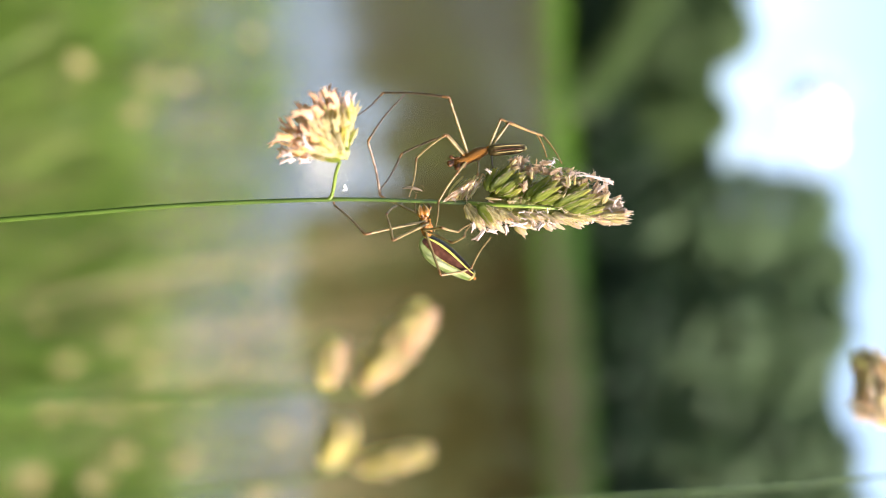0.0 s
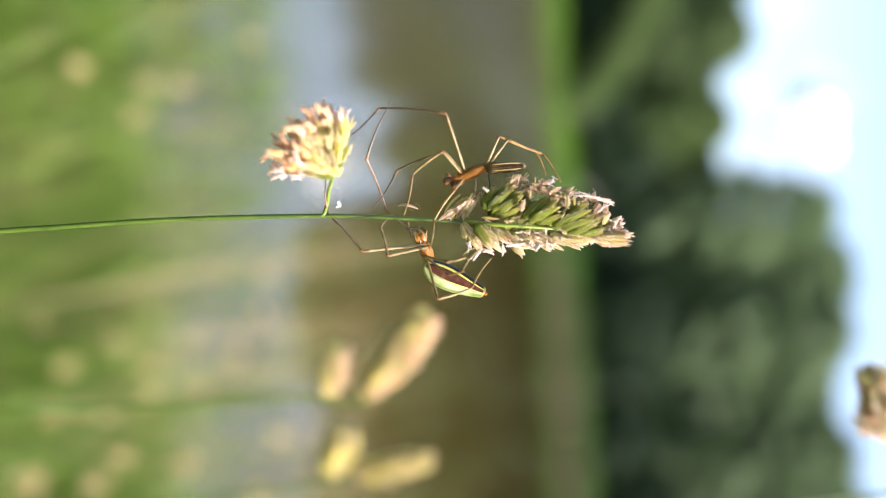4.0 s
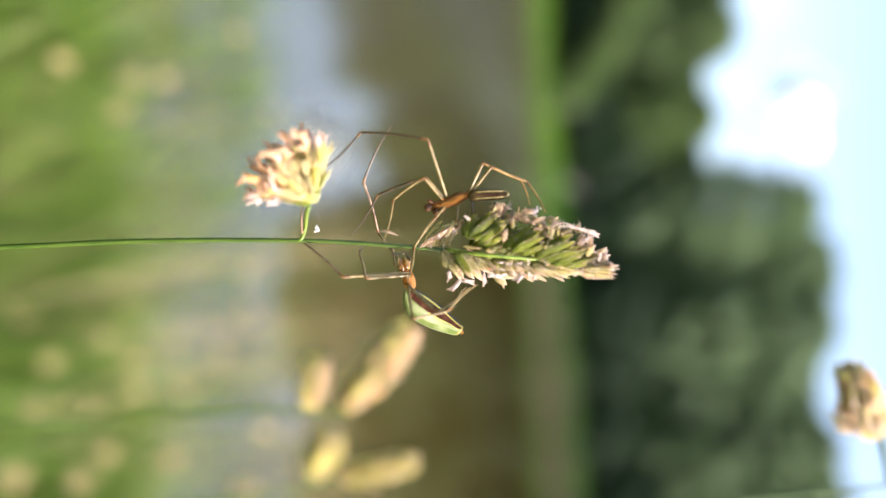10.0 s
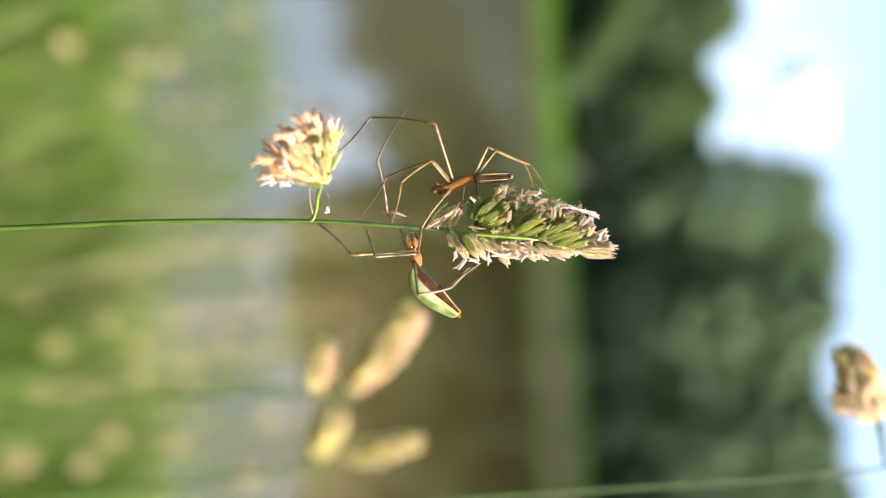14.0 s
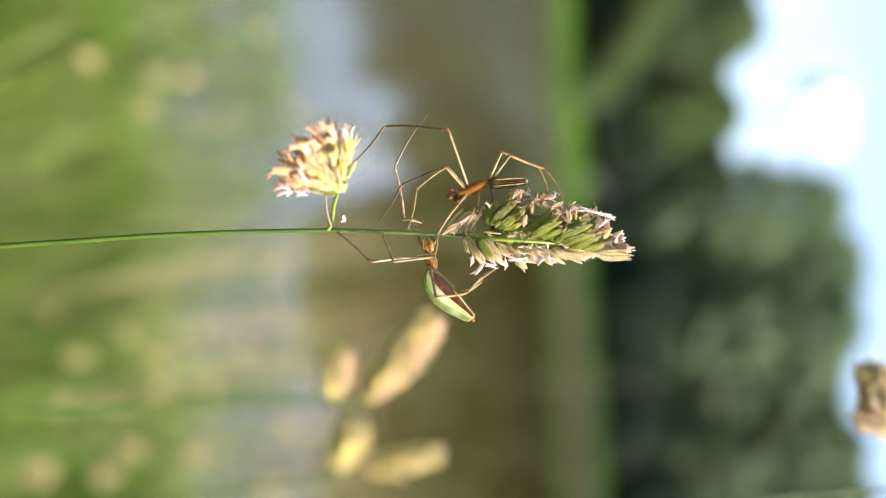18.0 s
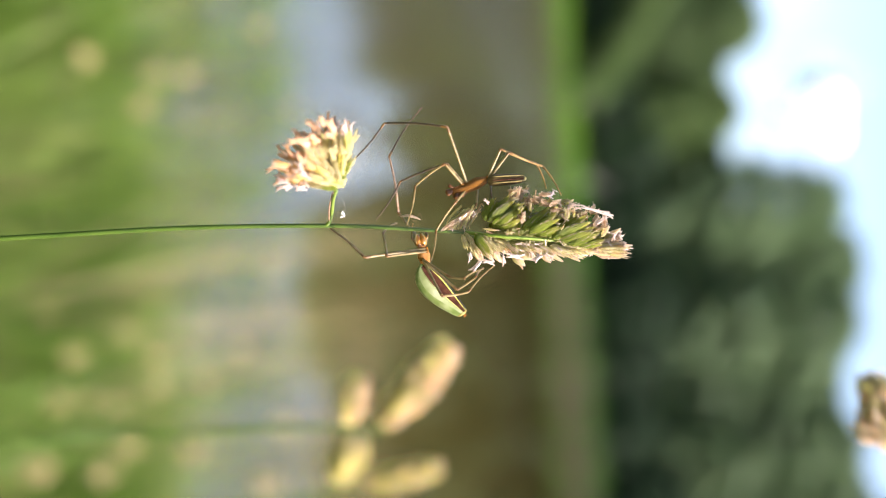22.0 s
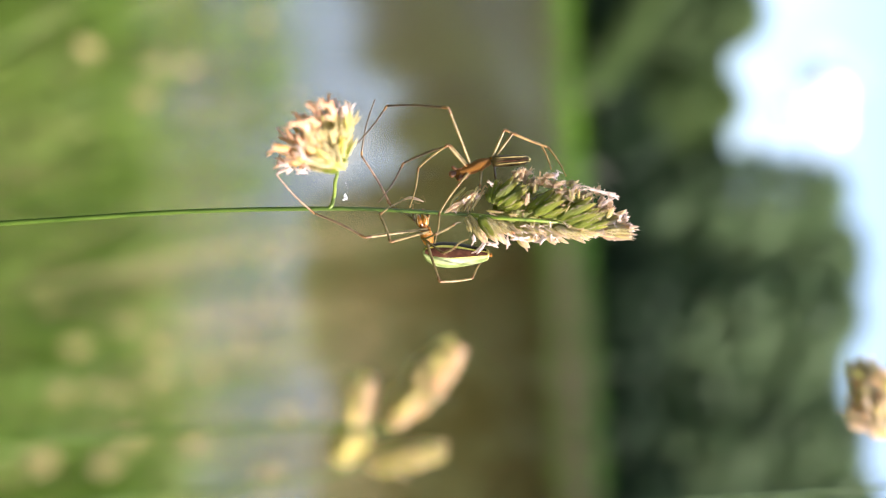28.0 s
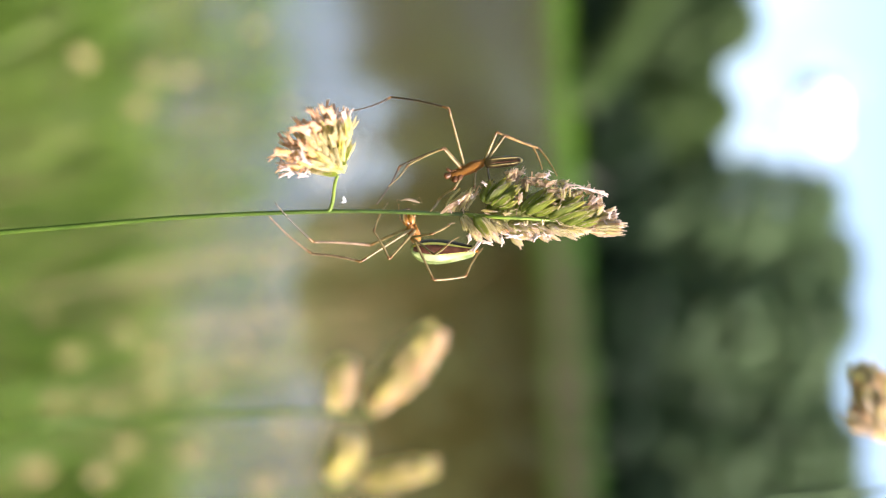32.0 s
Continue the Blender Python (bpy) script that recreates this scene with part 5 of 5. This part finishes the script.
LEG_H = [
    (0, -2.75, 1.06, -1.00, 0.60, 0.90, 1.55),
    (3, -2.75, 1.06, -1.00, 0.60, 0.90, 1.55),
    (5.5, -0.50, -3.00, 1.75, -1.35, 2.40, -0.25),
    (9, -0.55, -2.68, 1.71, -1.23, 2.58, -0.25),
    (13, -0.70, -2.65, 1.52, -1.11, 2.47, -0.26),
    (23, -0.80, -2.40, 1.20, -1.10, 2.50, -0.15),
    (25, -2.40, 0.30, -0.40, -0.60, 2.75, 0.30),
    (25.5, -2.40, 0.30, -0.40, -0.60, 2.75, 0.30),
    (27.5, -3.40, 1.70, -1.60, 2.60, -0.90, 2.90),
    (32, -3.40, 1.70, -1.60, 2.60, -0.90, 2.90)]


def female_spider():
    root = tagged(new("spider"), "large pale green spider with long legs hanging under the stem", "spider")
    # in her own space +x points to the jaws
    bm = lathe(1.0, [(0, 0.06, 0), (0.1, 0.20, 0), (0.4, 0.27, 0), (0.65, 0.22, 0), (0.85, 0.17, 0), (1.0, 0.08, 0)], 16, 0.8)
    ob = part("carapace", bm, CARAPACE_LIGHT, root, "glossy orange carapace")
    ob.matrix_basis = pose(-1.75 * MM, 0, 0) @ Matrix.Scale(2.7 * MM, 4)
    for s in (-1, 1):
        line = [Vector(p) * MM for p in ((0.55, 0.20 * s, 0.1), (1.05, 0.27 * s, 0.15), (1.5, 0.26 * s, 0.1), (1.85, 0.14 * s, 0.05))]
        part("jaw", tube(spline(line, 4), [0.00032, 0.00037, 0.00042, 0.00045, 0.00046, 0.00045, 0.00042, 0.00038, 0.00033, 0.00027, 0.0002, 0.00013, 0.00007], 8), CARAPACE_LIGHT, root)
        line = [Vector(p) * MM for p in ((0.5, 0.3 * s, 0.2), (1.0, 0.5 * s, 0.5), (1.6, 0.42 * s, 0.5), (2.0, 0.2 * s, 0.3))]
        part("palp", tube(spline(line, 3), [0.00007] * 9 + [0.00004], 6), LEG_TAN, root)
    for y, z in ((-0.25, 0.5), (0.25, 0.5), (-0.12, 0.62), (0.12, 0.62)):
        bm = bmesh.new()
        bmesh.ops.create_icosphere(bm, subdivisions=2, radius=0.00009)
        e = part("eye", bm, PALPS, root)
        e.location = (0.55 * MM, y * MM, z * MM)
    # abdomen: +x to the tail, +y to the belly
    prof = [(q, w, 0.62 - w) for q, w in ((0.0, 0.16), (0.02, 0.55), (0.07, 0.98), (0.16, 1.34), (0.28, 1.54), (0.42, 1.56), (0.58, 1.42), (0.74, 1.17), (0.87, 0.93), (0.96, 0.70), (0.99, 0.52), (1.0, 0.2))]
    L = 7.35 * MM
    abdomen = part("abdomen", lathe(L, [(s, r * MM, c * MM) for s, r, c in prof], 22, 0.92), GREEN_SKIN, root, "swollen pale green abdomen with silvery sheen")

    def strip(name, a0, a1, material, lift, s0=0.04, s1=0.97):
        """A band of the abdomen's own surface between two angles from the belly's middle."""
        bm = bmesh.new()
        rings = []
        for i in range(25):
            s = s0 + (s1 - s0) * i / 24
            r = np.interp(s, [p[0] for p in prof], [p[1] for p in prof]) * MM + lift
            c = np.interp(s, [p[0] for p in prof], [p[2] for p in prof]) * MM
            taper = 0.65 + 0.35 * math.sin(math.pi * min(1.0, 0.15 + s))
            rings.append([bm.verts.new((s * L, c + r * math.cos(a), r * 0.92 * math.sin(a))) for a in (radians(a0 + (a1 - a0) * k / 6) * taper for k in range(7))])
        for p, q in zip(rings, rings[1:]):
            for k in range(6):
                bm.faces.new((p[k], q[k], q[k + 1], p[k + 1]))
        return part(name, bm, material, abdomen)

    strip("belly_stripe", -23, 23, BELLY, 0.000025)
    strip("yellow_line", 24, 28, YELLOW, 0.00002, 0.45)
    strip("yellow_line", -36, -24, YELLOW, 0.00002)
    # the far flank's shadow side, laid on as a dark band
    strip("dark_line", -88, -37, FLANK_SHADE, 0.000022, 0.10, 0.95)
    # sunlight on the lower flank, painted as a paler band
    strip("pale_flank", 29, 62, SUNLIT_SKIN, 0.000015, 0.03, 0.97)
    strip("dark_mark", 112, 117, BELLY, 0.000022, 0.26, 0.42)
    strip("silver_line", 122, 126, SILVER, 0.00002, 0.10, 0.86)
    tail = [(q, r * 1.03 * MM, c * MM) for q, r, c in prof if q > 0.9]
    part("tail", lathe(L, tail, 18, 0.92), TAIL, abdomen, "blunt golden tail end")
    for k in range(4):
        bm = tube([Vector((L * 0.985, 0.02 * MM, 0)), Vector((L * 1.02, (0.1 * math.cos(k * 1.57) + 0.05) * MM, 0.12 * math.sin(k * 1.57) * MM)), Vector((L * 1.045, 0.14 * math.cos(k * 1.57) * MM, 0.14 * math.sin(k * 1.57) * MM))], [0.0001, 0.00009, 0.00003], 6)
        part("spinneret", bm, CARAPACE, abdomen)
    rows = []
    for t, lean, roll in FEMALE_LEAN:
        rows.append((t, pose(-2.2 * MM, 0, 0, 0, 0, lean - body_at(t)[2]) @ pose(-0.9 * MM, -0.35 * MM, 0, roll, 0, 0)))
    abdomen.matrix_basis = rows[0][1]
    MOVES.append((abdomen, rows))
    r = 0.000160

    def posed(table, start, dark=None, signs=SIGNS, radius=r, tip=None):
        poses = []
        for row in table:
            inv = body_pose(row[0]).inverted()
            js = []
            for i in range(3):
                p = inv @ (Vector((row[1 + 2 * i], row[2 + 2 * i], 0)) * MM)
                js.append((p.x / MM, p.y / MM))
            poses.append((row[0], start, js))
        return leg(root, poses, radius, LEG_TAN, dark, signs, tip)

    posed(LEG_A, (0.1, -0.45, 0.2), LEG_RED, (1, -1, 1))
    posed(LEG_B, (0.3, -0.3, -0.3), LEG_RED, (-1, 1, 1), r, LEG_BROWN_SHADED)
    posed(LEG_C, (-0.2, -0.45, 0.3), LEG_TAN, (1, -1, -1))
    posed(LEG_F, (-0.7, 0.5, 0.2), LEG_TAN, (1, 1, -1), r * 0.9)
    posed(LEG_G, (-1.0, 0.2, 0.4), LEG_TAN, (1, -1, -1))
    posed(LEG_H, (-0.9, 0.35, 0.3), LEG_TAN, (1, -1, -1), r * 0.95)
    still = [(0.0, (0.8, -0.3, -0.2), [(1.4, -0.9), (2.3, -0.5), (2.6, 0.9)])]
    leg(root, still, r * 0.85, LEG_TAN, LEG_BROWN_SHADED)
    still = [(0.0, (0.6, 0.4, -0.2), [(1.5, 0.9), (2.4, 0.7), (3.2, 0.4)])]
    leg(root, still, r * 0.85, LEG_TAN)
    return root


male = male_spider()
female = female_spider()


# ---- bits caught on the stalk ----
def cast_skin():
    root = tagged(new("shed_skin"), "tiny pale dry husk caught on a silk thread", "husk")
    line = spline([spot(672, 352, 0.3), spot(684, 350, 0.4), spot(697, 353, 0.4), spot(707, 357, 0.3)], 4)
    part("husk", tube(line, [0.00003 + 0.00014 * math.sin(math.pi * (i + 0.5) / 13) for i in range(13)], 7), HUSK, root)
    for a, b, c in (((702, 352), (706, 346), (711, 358)), ((672, 352), (668, 350), (664, 353)), ((690, 355), (694, 359), (700, 360))):
        part("hair", tube(spline([spot(*a, 0.3), spot(*b, 0.4), spot(*c, 0.2)], 4), [0.000012] * 9, 5), HUSK, root)
    return root


def silk_fleck():
    root = tagged(new("silk_fleck"), "small white fleck of silk on a fine thread", "silk")
    bm = bmesh.new()
    for x, y, l, a in ((568, 346, 8, 1.2), (571, 350, 9, -1.4), (567, 353, 7, 0.3)):
        q = spot(x, y, 0.2)
        d = Vector((math.cos(a), math.sin(a), 0.3)) * l * 0.00006
        tube([q - d * 0.5, q, q + d * 0.5], [0.00006, 0.00014, 0.00004], 6, bm)
    part("fleck", bm, SILK, root)
    part("thread", tube(spline([spot(569, 352, 0.1), spot(573, 335, 0.1), spot(566, 318, 0)], 4), [0.000005] * 9, 4), SILK, root)
    return root


husk = cast_skin()
fleck = silk_fleck()


# ---- what moves ----
def near_shift(x, y):
    return BASE @ pose(x * NEAR_DEPTH / 230, y * NEAR_DEPTH / 230, -NEAR_DEPTH)


def pair_shift(x, y):
    return BASE @ pose(x * PAIR_DEPTH / 260, y * PAIR_DEPTH / 260, -PAIR_DEPTH)


def hang_shift(x, y):
    return BASE @ pose(x * 1.09 / 1000, y * 1.09 / 1000, -HANG_DEPTH)


def motions():
    for ob in (grass_stalk, male, husk, fleck):
        walk(ob, STALK_ROWS)
    walk(female, [(t, m @ body_pose(t)) for t, m in STALK_ROWS])
    for ob, rows in MOVES:
        walk(ob, rows)
    walk(near_neighbour, [
    (0, near_shift(-0.4, 2.5)),
    (0.5, near_shift(-1.2, 3.0)),
    (1, near_shift(-0.8, 3.0)),
    (1.5, near_shift(-0.1, 2.3)),
    (2, near_shift(1.4, -1.3)),
    (2.5, near_shift(-0.0, 2.7)),
    (3, near_shift(2.2, -4.4)),
    (3.5, near_shift(0.1, 2.0)),
    (5.5, near_shift(2.3, -2.5)),
    (6, near_shift(1.8, -0.4)),
    (6.5, near_shift(1.5, -0.6)),
    (7, near_shift(-0.4, 1.0)),
    (7.5, near_shift(1.3, -1.1)),
    (8, near_shift(0.7, 0.1)),
    (8.5, near_shift(-0.0, 1.2)),
    (9, near_shift(0.0, 0.0)),
    (9.5, near_shift(1.6, -2.1)),
    (10, near_shift(-1.0, -2.9)),
    (10.5, near_shift(1.3, -2.8)),
    (11, near_shift(0.9, -1.2)),
    (11.5, near_shift(1.2, -2.6)),
    (12, near_shift(0.5, -2.9)),
    (12.5, near_shift(1.3, -5.1)),
    (13, near_shift(-0.0, -3.6)),
    (13.5, near_shift(-0.1, -2.1)),
    (14, near_shift(-0.6, -2.4)),
    (14.5, near_shift(-1.2, 0.3)),
    (16.5, near_shift(1.2, -1.4)),
    (17, near_shift(-0.4, -1.1)),
    (17.5, near_shift(-0.6, -2.0)),
    (18, near_shift(-0.7, -1.0)),
    (18.5, near_shift(-0.6, -0.9)),
    (19, near_shift(-0.7, -1.4)),
    (19.5, near_shift(-0.1, -0.5)),
    (20, near_shift(0.2, -1.9)),
    (20.5, near_shift(0.9, -2.4)),
    (21, near_shift(2.7, -6.6)),
    (21.5, near_shift(1.9, -3.8)),
    (22, near_shift(3.5, -8.3)),
    (22.5, near_shift(2.4, -10.1)),
    (23, near_shift(1.6, -6.2)),
    (23.5, near_shift(2.5, -8.3)),
    (24, near_shift(2.3, -7.6)),
    (24.5, near_shift(1.2, -3.6)),
    (25, near_shift(2.6, -6.5)),
    (25.5, near_shift(2.3, -7.1)),
    (27.5, near_shift(5.2, -9.9)),
    (28, near_shift(4.5, -10.3)),
    (28.5, near_shift(2.9, -7.0)),
    (29, near_shift(5.3, -14.6)),
    (29.5, near_shift(1.4, -6.2)),
    (30, near_shift(1.1, -1.9)),
    (30.5, near_shift(3.5, -10.0)),
    (31, near_shift(0.7, -4.1)),
    (31.5, near_shift(0.4, -2.6)),
    (32, near_shift(1.0, -4.5))])
    walk(pair_neighbour, [
    (0, pair_shift(0.4, 0.2)),
    (0.5, pair_shift(-0.0, 0.6)),
    (1, pair_shift(0.5, -0.4)),
    (1.5, pair_shift(-0.1, 0.6)),
    (2, pair_shift(0.9, -1.7)),
    (2.5, pair_shift(0.5, -1.0)),
    (3, pair_shift(1.2, -1.3)),
    (3.5, pair_shift(1.0, -0.9)),
    (5.5, pair_shift(1.6, -1.8)),
    (6, pair_shift(1.9, -1.0)),
    (6.5, pair_shift(1.0, -0.3)),
    (7, pair_shift(0.4, -0.8)),
    (7.5, pair_shift(1.3, -0.8)),
    (8, pair_shift(0.7, -1.2)),
    (8.5, pair_shift(0.4, -2.5)),
    (9, pair_shift(0.0, 0.0)),
    (9.5, pair_shift(0.8, -1.1)),
    (10, pair_shift(0.5, -3.3)),
    (10.5, pair_shift(0.9, -3.3)),
    (11, pair_shift(1.5, -0.5)),
    (11.5, pair_shift(1.9, -4.3)),
    (12, pair_shift(0.8, -3.7)),
    (12.5, pair_shift(1.8, -2.3)),
    (13, pair_shift(1.0, -3.8)),
    (13.5, pair_shift(0.3, -0.2)),
    (14, pair_shift(0.6, -1.9)),
    (14.5, pair_shift(0.1, -1.5)),
    (16.5, pair_shift(1.4, -1.5)),
    (17, pair_shift(1.5, -1.4)),
    (17.5, pair_shift(0.6, -1.5)),
    (18, pair_shift(1.2, -1.7)),
    (18.5, pair_shift(1.3, -2.2)),
    (19, pair_shift(0.7, -2.0)),
    (19.5, pair_shift(0.9, -1.5)),
    (20, pair_shift(1.3, -1.4)),
    (20.5, pair_shift(1.6, -3.5)),
    (21, pair_shift(1.4, -3.6)),
    (21.5, pair_shift(1.7, -4.6)),
    (22, pair_shift(1.6, -6.4)),
    (22.5, pair_shift(0.2, -6.5)),
    (23, pair_shift(1.6, -6.4)),
    (23.5, pair_shift(1.3, -5.9)),
    (24, pair_shift(1.5, -3.2)),
    (24.5, pair_shift(1.6, -6.6)),
    (25, pair_shift(1.5, -4.0)),
    (25.5, pair_shift(1.5, -2.2)),
    (27.5, pair_shift(2.4, -6.2)),
    (28, pair_shift(1.9, -3.7)),
    (28.5, pair_shift(1.4, -3.9)),
    (29, pair_shift(0.7, -3.6)),
    (29.5, pair_shift(0.3, -3.6)),
    (30, pair_shift(0.2, -4.2)),
    (30.5, pair_shift(0.1, -4.2)),
    (31, pair_shift(0.7, -5.3)),
    (31.5, pair_shift(0.7, -5.2)),
    (32, pair_shift(1.0, -5.7))])
    walk(hang_neighbour, [
    (0, hang_shift(0.8, 0.6)),
    (0.5, hang_shift(0.9, 0.4)),
    (1, hang_shift(0.7, 0.6)),
    (1.5, hang_shift(0.7, 0.5)),
    (2, hang_shift(1.1, 0.4)),
    (2.5, hang_shift(1.0, -0.3)),
    (3, hang_shift(0.8, -0.8)),
    (3.5, hang_shift(1.3, -1.3)),
    (5.5, hang_shift(1.7, -0.6)),
    (6, hang_shift(2.5, -1.1)),
    (6.5, hang_shift(1.1, -0.4)),
    (7, hang_shift(1.2, -0.4)),
    (7.5, hang_shift(2.0, -0.7)),
    (8, hang_shift(1.1, -0.2)),
    (8.5, hang_shift(0.6, -0.2)),
    (9, hang_shift(0.0, 0.0)),
    (9.5, hang_shift(0.8, -0.7)),
    (10, hang_shift(0.9, -1.7)),
    (10.5, hang_shift(0.8, -1.0)),
    (11, hang_shift(1.9, -3.5)),
    (11.5, hang_shift(1.8, -2.4)),
    (12, hang_shift(0.5, -1.8)),
    (12.5, hang_shift(0.9, -2.1)),
    (13, hang_shift(0.5, -2.5)),
    (13.5, hang_shift(-0.2, -1.6)),
    (14, hang_shift(0.1, -1.2)),
    (14.5, hang_shift(-0.5, -0.9)),
    (16.5, hang_shift(0.7, -1.8)),
    (17, hang_shift(0.3, -1.8)),
    (17.5, hang_shift(0.0, -1.6)),
    (18, hang_shift(0.0, -1.7)),
    (18.5, hang_shift(-0.1, -1.4)),
    (19, hang_shift(-0.4, -0.9)),
    (19.5, hang_shift(-0.4, -0.7)),
    (20, hang_shift(0.3, -1.4)),
    (20.5, hang_shift(0.3, -1.4)),
    (21, hang_shift(-0.1, -1.7)),
    (21.5, hang_shift(0.2, -2.5)),
    (22, hang_shift(0.6, -3.8)),
    (22.5, hang_shift(-1.7, -3.1)),
    (23, hang_shift(-1.0, -3.1)),
    (23.5, hang_shift(-1.1, -3.1)),
    (24, hang_shift(-0.9, -2.7)),
    (24.5, hang_shift(-0.7, -1.9)),
    (25, hang_shift(-0.6, -2.0)),
    (25.5, hang_shift(-0.7, -2.3)),
    (27.5, hang_shift(-1.0, -2.6)),
    (28, hang_shift(-0.9, -2.9)),
    (28.5, hang_shift(-0.7, -2.9)),
    (29, hang_shift(-0.7, -3.1)),
    (29.5, hang_shift(-0.7, -3.6)),
    (30, hang_shift(0.1, -1.6)),
    (30.5, hang_shift(0.1, -2.4)),
    (31, hang_shift(0.5, -2.7)),
    (31.5, hang_shift(-0.2, -2.6)),
    (32, hang_shift(-0.1, -2.2))])


motions()
